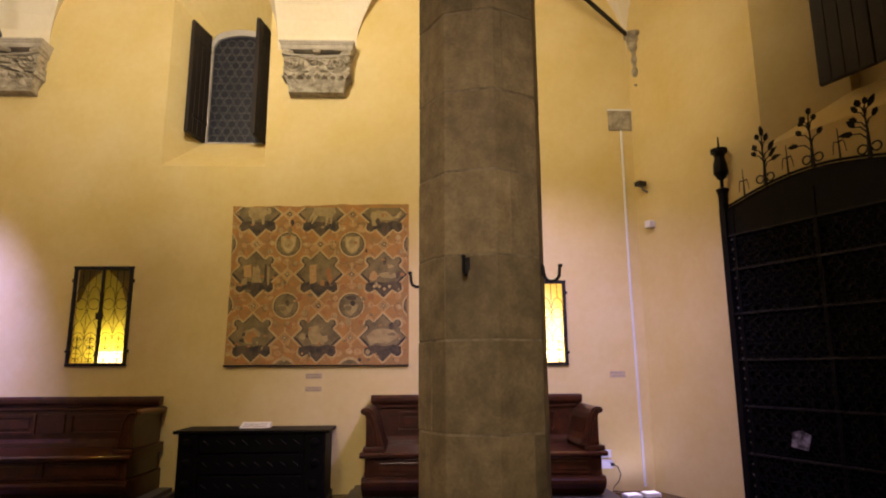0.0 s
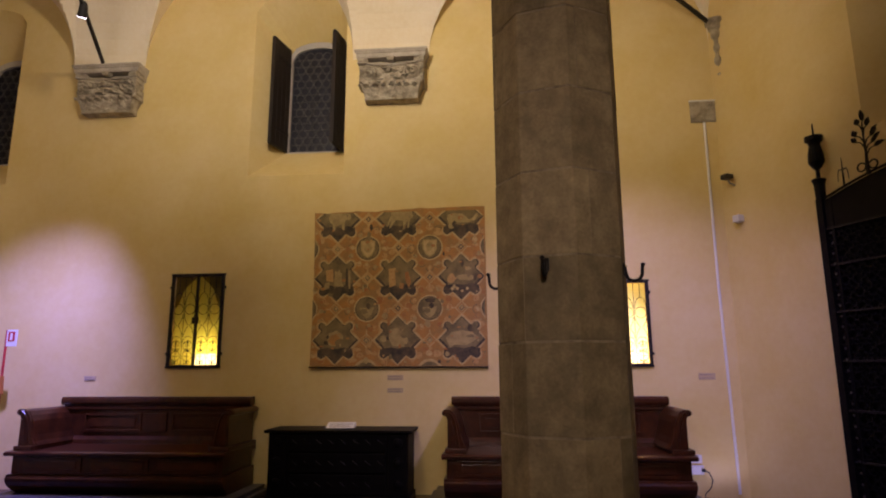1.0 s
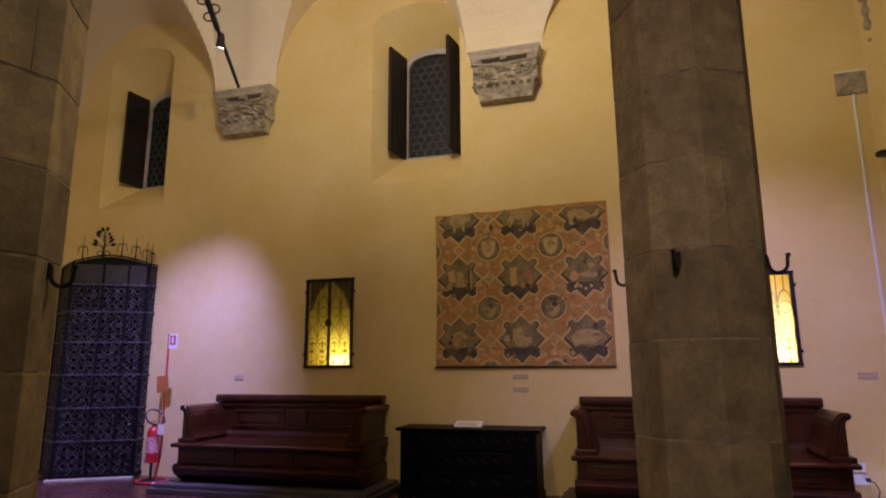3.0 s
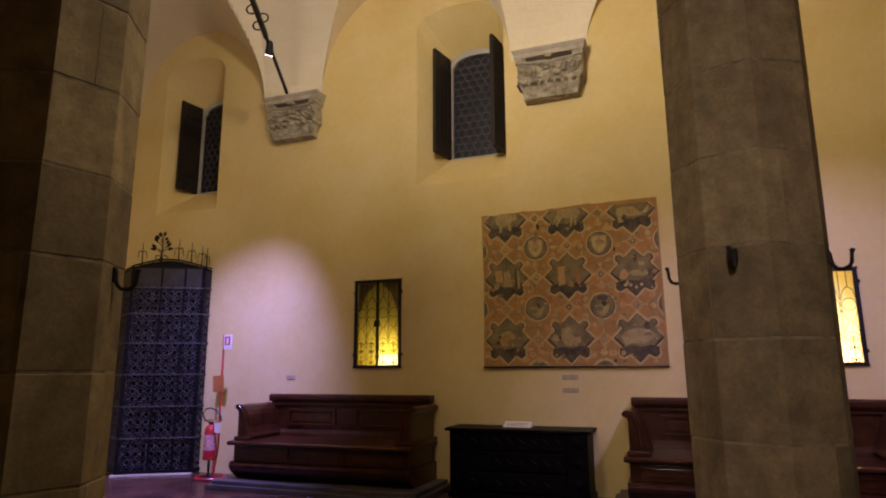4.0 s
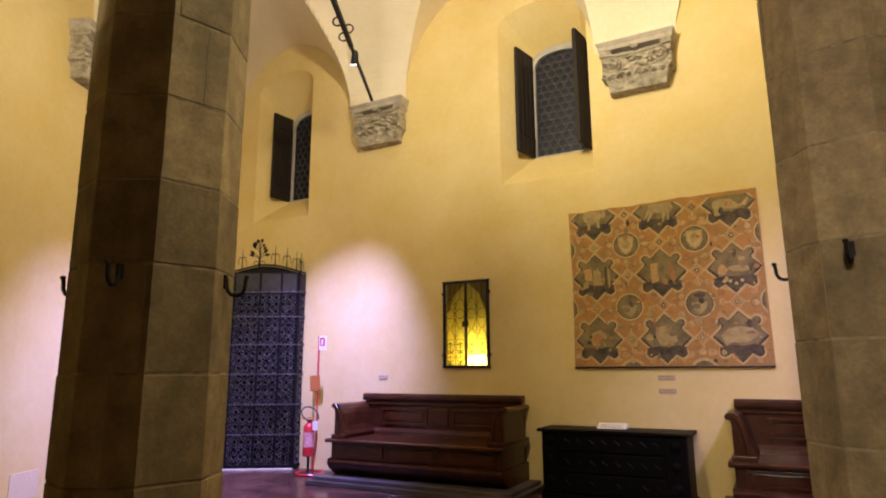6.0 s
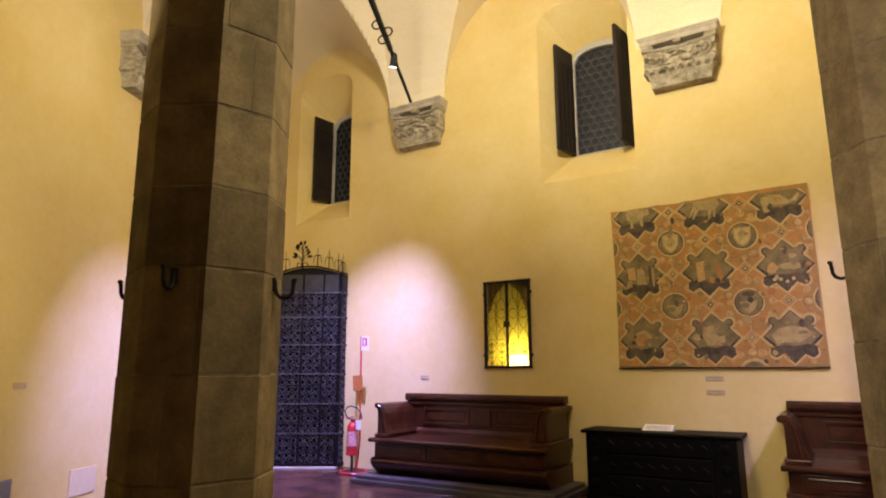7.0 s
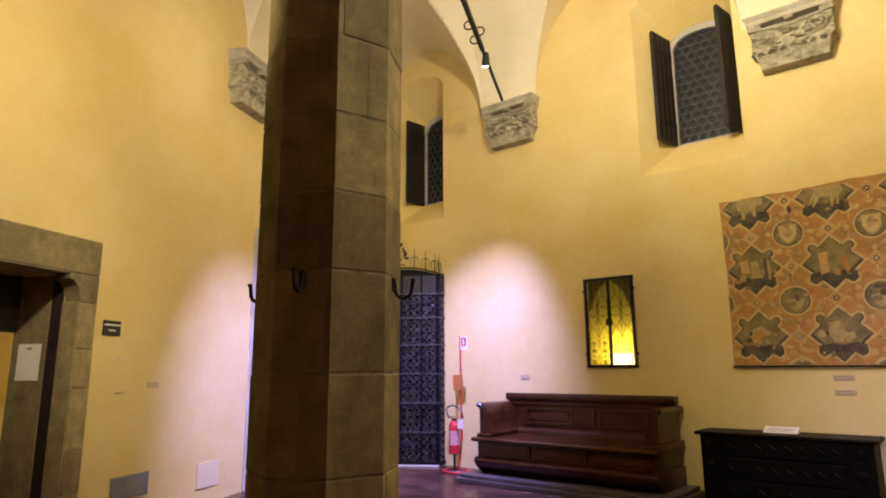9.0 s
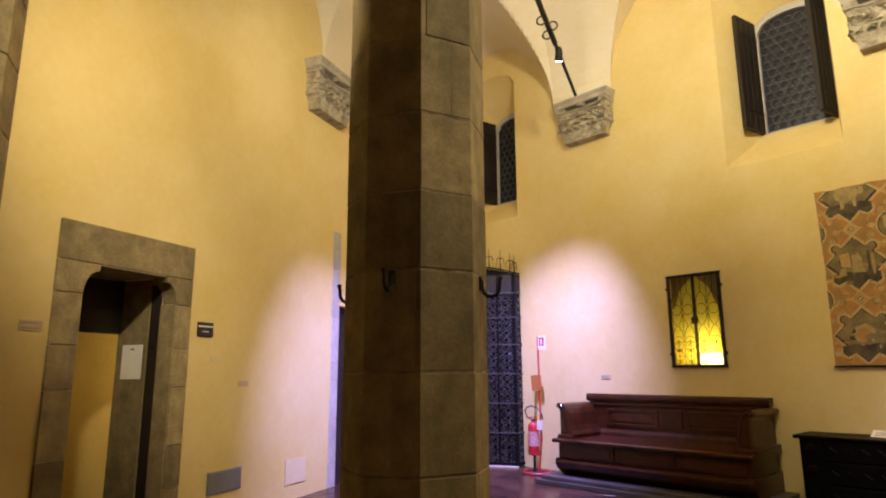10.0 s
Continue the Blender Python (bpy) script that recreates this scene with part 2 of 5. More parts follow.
WIN3 = (1.80, 3.7, 3.55, 6.4, 0.2, 0.5, (2.42, 3.20, 3.98, 5.9, 0.2))
wr = finish("wall_east", wall_mesh(-0.3, 16, 0, 8.6, [WIN3], 0.7), PLASTER, m=RIGHT)
tagged(wr, "ochre plastered side wall behind an iron gate", "wall", kind="structure")
wb = finish("wall_south", box(-14, 14, 0, 0.5, 0, 8.6), PLASTER, m=pose(1.0, -6.0, 0, 0, 0, A))
tagged(wb, "plain plastered wall closing the hall", "wall", kind="structure")
fl = finish("floor", box(-16, 16, -12, 11, -0.2, -0.012), MORTAR)
tagged(fl, "reddish waxed terracotta tile floor of the hall", "floor", kind="structure")

# ---- vault ----


def vault_bay(bm, a, b, c, d, rise, first=None, n=24):
    """A groined bay over the corners a, b (one side) and d, c (the other)."""
    a, b, c, d = (Vector(p) for p in (a, b, c, d))
    par = [0.5 - 0.5 * math.cos(math.pi * i / n) for i in range(n + 1)]
    grid = []
    for t in par:
        row = []
        for s in par:
            p = (a * (1 - s) + b * s) * (1 - t) + (d * (1 - s) + c * s) * t
            fs, ft = math.sqrt(max(0, 4 * s * (1 - s))), math.sqrt(max(0, 4 * t * (1 - t)))
            rs = rise if first is None else first + (rise - first) * min(1, t * 2)
            row.append(bm.verts.new((p.x, p.y, SPRING + max(rs * fs, rise * ft))))
        grid.append(row)
    for j in range(n):
        for i in range(n):
            p, q, r, s = grid[j][i], grid[j][i + 1], grid[j + 1][i + 1], grid[j + 1][i]
            if i + j == n - 1:
                bm.faces.new((p, q, s))
                bm.faces.new((q, r, s))
            else:
                bm.faces.new((p, q, r))
                bm.faces.new((p, r, s))


def loft(bm, a, b, ra, c, d, rc, n=64):
    """A web between the arch a b and the arch c d."""
    a, b, c, d = (Vector(p) for p in (a, b, c, d))
    last = None
    for i in range(n + 1):
        s = 0.5 - 0.5 * math.cos(math.pi * i / n)
        h = math.sqrt(max(0, 4 * s * (1 - s)))
        p, q = a * (1 - s) + b * s, c * (1 - s) + d * s
        row = []
        for k in range(7):
            w = k / 6
            x = p * (1 - w) + q * w
            row.append(bm.verts.new((x.x, x.y, SPRING + h * (ra * (1 - w) + rc * w))))
        if last:
            for k in range(6):
                bm.faces.new((last[k], last[k + 1], row[k + 1], row[k]))
        last = row


def band(bm, a, b, c, d, rise, n=26):
    """The soffit of an arch that springs from the side a b and lands on d c."""
    a, b, c, d = (Vector(p) for p in (a, b, c, d))
    last = None
    for i in range(n + 1):
        t = 0.5 - 0.5 * math.cos(math.pi * i / n)
        z = SPRING + rise * math.sqrt(max(0, 4 * t * (1 - t)))
        p, q = a * (1 - t) + d * t, b * (1 - t) + c * t
        row = (bm.verts.new((p.x, p.y, z)), bm.verts.new((q.x, q.y, z)))
        if last:
            bm.faces.new((last[0], last[1], row[1], row[0]))
        last = row


U, V = Vector((CA, SA)), Vector((-SA, CA))
KL, KR = COL_L.xy, COL_R.xy
H = 0.33
C1l, C1r = Vector((-5.75, W)), Vector((-4.72, W))
C2l, C2r = Vector((-1.84, W)), Vector((-0.84, W))
CORN = Vector((2.70, W))
RW = Vector((2.70, W)) + Vector((SA, -CA)) * 2.6           # landing on the right wall
LW1 = Vector((-7.154, 4.4)) - V * 3.7
LC = Vector((-8.27, W))
cb = bmesh.new()
RT = 1.62
LA = Vector((-7.154, 4.4)) - V * 0.44                      # capital on the side wall
C1m = Vector((-5.65, W - 0.12))
vault_bay(cb, C1r, C2l, KR - U * H, KL + U * H, RT)
vault_bay(cb, C2r, CORN, RW, KR + U * H, RT)
loft(cb, LC, C1l, 1.48, LA - V * 0.05, C1m, 1.47)
vault_bay(cb, LA - V * 0.05, C1m, KL - U * H, LW1, RT, 1.47, 64)
band(cb, C1m, C1r, KL + U * H, KL - U * H, RT)
band(cb, C2l, C2r, KR + U * H, KR - U * H, RT)
BK = [Vector((1.0, -6.0)) + U * k for k in (-8.5, -4.3, -3.6, 0.2, 0.9, 6.0)]
vault_bay(cb, LW1, KL - U * H, BK[1], BK[0], RT)
vault_bay(cb, KL + U * H, KR - U * H, BK[3], BK[2], RT)
vault_bay(cb, KR + U * H, RW, BK[5], BK[4], RT)
band(cb, KL - U * H, KL + U * H, BK[2], BK[1], RT)
band(cb, KR - U * H, KR + U * H, BK[4], BK[3], RT)
vt = finish("ceiling", cb, VAULT, smooth=False)
tagged(vt, "pale plastered groin vault over the hall", "vault", kind="structure")
roof = finish("ceiling_slab", box(-16, 16, -12, 11, 8.6, 8.9), VAULT)
tagged(roof, "plain slab above the vault", "ceiling", kind="structure")

# ---- piers ----


def pier(m, label, zs, seed, R):
    """An octagonal stone pier of stacked drums, each of a few chamfered blocks whose joints may fall within a face."""
    e = thing("stone_pier", m, label, "pier", "hall piers")
    rnd = random.Random(seed)

    def rim(k, r):
        k0 = math.floor(k)
        f = k - k0
        a, b = (math.pi / 8 + math.pi / 4 * k0), (math.pi / 8 + math.pi / 4 * (k0 + 1))
        return Vector((r * ((1 - f) * math.cos(a) + f * math.cos(b)), r * ((1 - f) * math.sin(a) + f * math.sin(b)), 0))
    core = lathe([(R * 0.988, 0.0), (R * 0.988, 5.05)], 8)
    bmesh.ops.rotate(core, verts=core.verts, cent=(0, 0, 0), matrix=Matrix.Rotation(math.pi / 8, 3, "Z"))
    part("core", core, JOINT, e, "pale lime joints")
    for za, zb in zip(zs, zs[1:]):
        start = rnd.choice((0, 1, 2, 3)) + rnd.choice((0.0, 0.35, 0.5, 0.6))
        cuts = [start, start + rnd.choice((2.5, 3, 2)), start + rnd.choice((5, 5.4, 4.6)), start + 8]
        for i0, i1 in zip(cuts, cuts[1:]):
            ks = [i0] + [k for k in range(math.floor(i0) + 1, math.ceil(i1)) if i0 < k < i1] + [i1]
            ks[0] += 0.008
            ks[-1] -= 0.008
            push = rnd.uniform(-0.003, 0.002)
            b = bmesh.new()
            rings = []
            for z, r in ((za + 0.003, R - 0.007), (za + 0.009, R), (zb - 0.009, R), (zb - 0.003, R - 0.007)):
                zz = z + rnd.uniform(-0.001, 0.001)
                ring = [b.verts.new((0, 0, zz))]
                for k in ks:
                    p = rim(k, r + push + rnd.uniform(-0.0015, 0.0005))
                    ring.append(b.verts.new((p.x, p.y, zz)))
                rings.append(ring)
            n = len(rings[0])
            for p, q in zip(rings, rings[1:]):
                for i in range(n):
                    b.faces.new((p[i], p[(i + 1) % n], q[(i + 1) % n], q[i]))
            b.faces.new(rings[0][::-1])
            b.faces.new(rings[-1])
            part("stone_block", b, STONE, e)
    top = lathe([(R, 5.05), (R + 0.03, 5.08), (R + 0.03, 5.16), (R + 0.10, 5.28), (R + 0.12, 5.30), (R + 0.12, 5.46)], 8)
    bmesh.ops.rotate(top, verts=top.verts, cent=(0, 0, 0), matrix=Matrix.Rotation(math.pi / 8, 3, "Z"))
    part("impost", top, STONE, e)
    return e


def hook(m, parent):
    b = tube([(0, -0.008, 0.07), (0, -0.012, 0.02), (0, -0.022, -0.015), (0, -0.045, -0.038), (0, -0.08, -0.042), (0, -0.11, -0.028), (0, -0.126, 0.0), (0, -0.13, 0.05), (0, -0.135, 0.075)], 0.0125)
    join(b, box(-0.02, 0.02, -0.012, 0.01, 0.0, 0.09, 0.004))
    join(b, lathe([(0.010, -0.006), (0.017, 0.0), (0.017, 0.012), (0.008, 0.018)], 10), pose(0, -0.136, 0.07))
    return part("hook", b, IRONDULL, parent, "black iron hook", m)


JL = [0.0, 0.45, 0.923, 1.40, 1.895, 2.293, 2.71, 3.137, 3.6, 4.1, 4.6, 5.05]
JR = [0.0, 0.55, 1.04, 1.55, 2.03, 2.53, 3.03, 3.55, 4.05, 4.55, 5.05]
for c, zs, turn, shift, seed in ((COL_L, JL, 0, 0.0, 5), (COL_R, JR, -45, -0.02, 8)):
    p = pier(pose(c.x + (0 if c is COL_L else 0.013), c.y, 0, 0, 0, A + 5.5), "octagonal grey sandstone pier with iron hooks", zs, seed, 0.385 if c is COL_L else 0.399)
    for k in range(4):
        hook(pose(0, 0, 1.81 if c is COL_L else 1.93, 0, 0, 90 * k + turn) @ pose(shift, -0.356 if c is COL_L else -0.369, 0) @ pose(0, 0, 0.01) @ Matrix.Scale(0.8, 4), p)

# ---- capitals on the walls ----
def capital(m, label):
    """A half capital against a wall: fillet, plain flaring foot, carved bell with curling leaf tips, volutes and a moulded top slab."""
    e = thing("wall_capital", m @ Matrix.Diagonal((0.98, 1, 0.92, 1)), label, "capital", "vault capitals")
    part("foot", prism([(-0.355, 0.05), (-0.35, -0.165), (0.35, -0.165), (0.355, 0.05)], 0.0, 0.032, "z", 0.008), CARVED, e, "thin stone fillet")
    seed = abs(m.translation.x) * 3.1
    bell = bmesh.new()
    nu, nv = 150, 70
    z0, z1 = 0.028, 0.535
    last = None
    for jv in range(nv + 1):
        z = z0 + (z1 - z0) * jv / nv
        flare = min(1.0, (z - z0) / 0.17)
        w, d = 0.345 + 0.055 * flare ** 1.5 + 0.02 * (z > 0.2), 0.155 + 0.035 * flare + 0.03 * max(0, z - 0.3)
        row = []
        for iu in range(nu + 1):
            u = (iu / nu) * (2 * w + 2 * d + 0.1)
            if u < d + 0.05:
                p, nrm, x = Vector((-w, 0.05 - u)), Vector((-1, 0)), -w - d - 0.05 + u
            elif u < d + 0.05 + 2 * w:
                p, nrm, x = Vector((-w + u - d - 0.05, -d)), Vector((0, -1)), -w + u - d - 0.05
            else:
                p, nrm, x = Vector((w, -d + u - d - 0.05 - 2 * w)), Vector((1, 0)), w + (u - d - 0.05 - 2 * w)
            q = Vector((x * 15, z * 17, seed))
            dep = 0.012 * noise.noise(q) + 0.007 * noise.noise(q * 2.7)
            if z < 0.17:
                dep += 0.006 * math.cos(x * 2 * math.pi / 0.115) * flare
            else:
                # row of drooping tips with deep drilled shade above and below
                tip = 0.5 + 0.5 * math.cos(x * 2 * math.pi / 0.105 + 2.0 * noise.noise(Vector((x * 5, 1.7, seed))))
                dep += 0.050 * tip * math.exp(-((z - 0.215 - 0.012 * noise.noise(q)) / 0.026) ** 2)
                if 0.17 < z < 0.20 and tip > 0.25:
                    dep -= 0.03
                # upper leaves: a palmette in the middle, scrolls at the sides
                for cx in (-0.28, 0.28):
                    r = math.hypot(x - cx, (z - 0.40) * 1.05)
                    a = math.atan2(z - 0.40, x - cx)
                    if r < 0.125:
                        dep += 0.030 * (1 - r / 0.125) + 0.016 * math.cos(a * (1 if cx > 0 else -1) - r * 120)
                if abs(x) < 0.13:
                    dep += 0.022 * (1 - abs(x) / 0.13) * abs(math.cos((z - 0.25) * 38 + 5 * abs(x)))
                slit = noise.noise(Vector((x * 11 + 3.1, z * 40, seed + 7.7)))
                if slit < -0.16 and 0.23 < z < 0.52:
                    dep -= 0.055 * min(1, (-0.16 - slit) * 8)
            if z > 0.45:
                dep = dep * 0.6 - 0.062 * max(0.0, 1 - (x / 0.42) ** 2) * min(1.0, (z - 0.45) / 0.06) * (1 if nrm.y else 0)
            p = p + nrm * (dep if nrm.y else dep * 0.3)
            row.append(bell.verts.new((p.x, p.y, z)))
        if last:
            for iu in range(nu):
                bell.faces.new((last[iu], last[iu + 1], row[iu + 1], row[iu]))
        last = row
    part("carved_leaves", bell, CARVED, e, "deeply cut worn leaf carving")
    # lip with hollow sides, dark hollow above it and a knob between
    lip = [(-0.445, 0.04), (-0.44, -0.235)] + [(-0.44 + 0.88 * k / 12, -0.235 + 0.085 * math.sin(math.pi * k / 12)) for k in range(1, 12)] + [(0.44, -0.235), (0.445, 0.04)]
    part("lip", prism(lip, 0.522, 0.545, "z", 0.004), SLABSTONE, e, "thin hollowed stone lip")
    part("hollow", prism([(-0.40, 0.04), (-0.39, -0.10), (0.39, -0.10), (0.40, 0.04)], 0.54, 0.60, "z"), CARVED, e)
    part("rosette", prism([(-0.055, 0.598), (0.055, 0.598), (0.04, 0.54), (-0.04, 0.54)], -0.245, -0.15, "y", 0.006), CARVED, e, "carved middle knob")
    for side in (-1, 1):
        part("volute", prism([(side * 0.30, 0.05), (side * 0.30, -0.20), (side * 0.43, -0.235), (side * 0.445, 0.05)][::side], 0.543, 0.60, "z", 0.006), CARVED, e, "worn corner scroll")
    prof = [(0.05, 0.592), (-0.225, 0.592), (-0.232, 0.61), (-0.232, 0.655), (-0.245, 0.665), (-0.245, 0.680), (-0.256, 0.688), (-0.256, 0.712), (0.05, 0.712)]
    slab = bmesh.new()
    n = len(prof)
    ends = []
    for side in (-1, 1):
        ends.append([slab.verts.new((side * (0.222 - y), y, z)) if y < 0 else slab.verts.new((side * (0.447 + (z - 0.592) * 0.26), y, z)) for y, z in prof])
    for i in range(n):
        slab.faces.new((ends[0][i], ends[0][(i + 1) % n], ends[1][(i + 1) % n], ends[1][i]))
    slab.faces.new(ends[0])
    slab.faces.new(ends[1][::-1])
    part("abacus", slab, SLABSTONE, e, "moulded pale stone top slab")
    return e


capital(FRONT @ pose(-1.30, 0, 4.768), "weathered carved stone wall capital with acanthus leaves")
capital(FRONT @ pose(-5.115, 0, 4.745), "darker carved stone wall capital under a tie rod")
capital(LEFT @ pose(-0.44, 0, 4.665), "weathered carved stone wall capital beside the pier")
# slim bracket in the corner
e = thing("corner_bracket", pose(2.745, W - 0.13, 5.04), "small worn stone bracket in the wall corner", "bracket")
part("shaft", lathe([(0.006, 0.0), (0.03, 0.02), (0.045, 0.06), (0.04, 0.10), (0.022, 0.13), (0.024, 0.18), (0.042, 0.22), (0.038, 0.26), (0.025, 0.29), (0.03, 0.35), (0.055, 0.38), (0.062, 0.43), (0.05, 0.47)], 14), CARVED, e)
part("top", lathe([(0.06, 0.46), (0.09, 0.49), (0.085, 0.53), (0.12, 0.56), (0.12, 0.6)], 8), CARVED, e)
part("drop", lathe([(0.005, -0.13), (0.022, -0.11), (0.005, -0.09)], 10), CARVED, e)

# ---- windows ----
GLASS = material("night_bottle_glass", (0.016, 0.018, 0.032), (0.007, 0.008, 0.015), 8, 0.45, 0.15, 30, spec=0.3)
LEAD = material("lead_came", (0.125, 0.12, 0.115), (0.05, 0.05, 0.055), 10, 0.6, 0.1, 50, 0.3)
RIM = material("pale_window_plaster", (0.55, 0.52, 0.48), (0.42, 0.39, 0.35), 5, 0.85, 0.1)


def shutter(parent, hinge, turn, w, h):
    """A boarded shutter leaf hung at its x = 0 edge, standing w out."""
    s = part("shutter", box(0, w, -0.018, 0.018, 0, h, 0.006), SHUTTER, parent, "dark boarded wooden shutter, open", pose(*hinge, 0, 0, turn))
    n = 4
    for k in range(n):
        part("board", box(w * k / n + 0.004, w * (k + 1) / n - 0.004, -0.028, 0.028, 0.01, h - 0.01, 0.004), SHUTTER, s)
    for z in (h * 0.15, h * 0.82):
        part("strap", box(0, w * 0.8, -0.034, 0.034, z, z + 0.04, 0.003), IRONDULL, s)


def window(name, m, far, label, turns):
    fa, fb, fz, ft, fr = far
    e = thing(name, m, label, "window", kind="structure")
    e.matrix_world = m @ pose((fa + fb) / 2, 0.5, fz)
    w, h = (fb - fa), ft - fz
    n = 12
    arch = [(-w / 2 + w * i / n, h - fr + fr * math.sqrt(max(0, 1 - (2 * i / n - 1) ** 2))) for i in range(n + 1)]
    outer = [(-w / 2 + 0.004, 0.004)] + [(x * 0.99, z - 0.004) for x, z in arch] + [(w / 2 - 0.004, 0.004)]
    inner = [(-w / 2 + 0.03, 0.02)] + [(x * 0.90, (z - h + fr) * 0.85 + h - fr - 0.06) for x, z in arch] + [(w / 2 - 0.03, 0.02)]
    b = bmesh.new()
    k = len(outer)
    rings = [[b.verts.new((x, y, z)) for x, z in pts] for pts, y in ((outer, 0.0), (inner, 0.0), (inner, 0.06), (outer, 0.06))]
    for r in range(4):
        p, q = rings[r], rings[(r + 1) % 4]
        for i in range(k):
            b.faces.new((p[i], p[(i + 1) % k], q[(i + 1) % k], q[i]))
    part("window_frame", b, RIM, e, "pale rendered arched rim")
    part("glass_sheet", prism(inner, 0.045, 0.055, "y"), GLASS, e, "dark leaded bottle glass")
    me = lathe([(0.050, 0.0), (0.050, 0.004), (0.030, 0.006), (0.012, 0.009)], 12)
    ring = lathe([(0.0605, 0.0), (0.0605, 0.012), (0.050, 0.012), (0.048, 0.0)], 12)
    bmesh.ops.rotate(me, verts=me.verts, cent=(0, 0, 0), matrix=Matrix.Rotation(math.pi / 2, 3, "X"))
    bmesh.ops.rotate(ring, verts=ring.verts, cent=(0, 0, 0), matrix=Matrix.Rotation(math.pi / 2, 3, "X"))
    first = part("pane", me, GLASS, e, "", pose(0, 0.045, -9))
    lead = bmesh.new()
    ring_me = bpy.data.meshes.new("ring")
    ring.to_mesh(ring_me)
    ring.free()
    j, z = 0, 0.08
    spots = []
    while z < h - 0.05:
        x = -w / 2 + 0.095 + (0.06 if j % 2 else 0)
        while x < w / 2 - 0.08:
            roof_z = h - fr + fr * math.sqrt(max(0, 1 - (2 * x / w) ** 2)) - 0.11
            if z < roof_z:
                spots.append((x, z))
            x += 0.122
        z += 0.106
        j += 1
    for i, (x, z) in enumerate(spots):
        o = first if i == 0 else new("pane", first.data)
        o.parent = e
        o.matrix_basis = pose(x, 0.045, z)
        t = bmesh.new()
        t.from_mesh(ring_me)
        join(lead, t, pose(x, 0.045, z))
    part("lead_net", lead, LEAD, e)
    shutter(e, (-w / 2 - 0.0, -0.02, 0.0), turns[0], turns[2], h - 0.12)
    shutter(e, (w / 2 + 0.0, -0.02, -0.02), turns[1], turns[3], h - turns[4])
    return e


window("window_1", FRONT, WIN1[6], "deep arched window with bottle glass and open dark shutters", (-102, -100, 0.42, 0.42, 0.05))
window("window_2", FRONT, WIN2[6], "deep arched window with dark shutters near the gate", (-98, -96, 0.40, 0.22, 0.16))
e = thing("window_3", RIGHT @ pose(2.37, 0.12, 3.97), "window above the gate closed by dark boarded shutters", "window", kind="structure")
for k in range(2):
    s = part("shutter", box(0.0, 0.50, -0.02, 0.02, 0.0, 1.75, 0.006), SHUTTER, e, "dark boarded wooden shutter", pose(0.51 * k, 0, 0))
    for q in range(4):
        part("board", box(0.125 * q + 0.003, 0.125 * q + 0.122, -0.03, 0.03, 0.01, 1.74, 0.004), SHUTTER, s)

# ---- tie rods and the spotlight ----


def tie_rod(a, b, label, rings=(), spot=None):
    a, b = Vector(a), Vector(b)
    d = b - a
    m = Matrix.LocRotScale(a, d.to_track_quat("X", "Z"), None)
    e = thing("tie_rod", m, label, "tie rod")
    L = d.length
    part("bar", box(0, L, -0.018, 0.018, -0.022, 0.022, 0.004), IRONDULL, e)
    if rings:
        part("sleeve", box(rings[0] - 0.25, L, -0.026, 0.026, -0.03, 0.03, 0.005), IRONDULL, e)
    for k, x in enumerate(rings):
        t = bmesh.new()
        join(t, tube([(x, 0.055 * math.cos(i * math.pi / 8) + (0.05 if k % 2 else -0.05), 0.055 * math.sin(i * math.pi / 8)) for i in range(17)], 0.010, 6))
        part("ring", t, IRONDULL, e)
    return e


ROD = Vector((0.426, -0.905, 0))
R0 = Vector((-5.175, W - 0.22, 5.43))
tie_rod(R0, R0 + ROD * 5.6, "black iron tie rod with rings and a spotlight", (1.84, 2.02, 2.18))
tie_rod((2.69, W - 0.12, 5.62), (0.55, 5.05, 5.62), "black iron tie rod running from the corner bracket")
sp = R0 + ROD * 1.40
e = thing("spotlight", Matrix.Translation(sp + Vector((0, 0, -0.03))), "small black spotlight, lit, clamped under a tie rod", "spotlight")
part("clamp", box(-0.025, 0.025, -0.03, 0.03, -0.03, 0.07, 0.004), IRONDULL, e)
aim = look((0, 0, -0.10), Vector((-6.2, W, 1.2)) - sp)
part("housing", lathe([(0.052, 0.0), (0.052, -0.01), (0.05, 0.02), (0.045, 0.10), (0.03, 0.15), (0.012, 0.17)], 16), IRONDULL, e, "", aim)
part("bulb", lathe([(0.001, -0.014), (0.046, -0.012), (0.046, -0.008)], 16), glowing("spot_bulb", (0.9, 0.85, 1.0), 18), e, "bright white lamp face", aim)



def added_housing(eye, target, label):
    """A made-up housing behind an unseen lamp, on a stem that runs up to the vault."""
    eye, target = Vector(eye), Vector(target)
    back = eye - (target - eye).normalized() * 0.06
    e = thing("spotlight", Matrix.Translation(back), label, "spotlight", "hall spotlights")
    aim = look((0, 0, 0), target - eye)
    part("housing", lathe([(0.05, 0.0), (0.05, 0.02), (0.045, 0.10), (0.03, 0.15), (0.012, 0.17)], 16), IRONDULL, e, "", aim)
    part("bulb", lathe([(0.001, -0.004), (0.044, -0.003), (0.044, 0.0)], 16), glowing("added_bulb", (1.0, 0.86, 0.6), 12), e, "glowing face of the added housing", aim)
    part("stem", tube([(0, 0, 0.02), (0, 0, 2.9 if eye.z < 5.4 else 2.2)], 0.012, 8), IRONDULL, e)


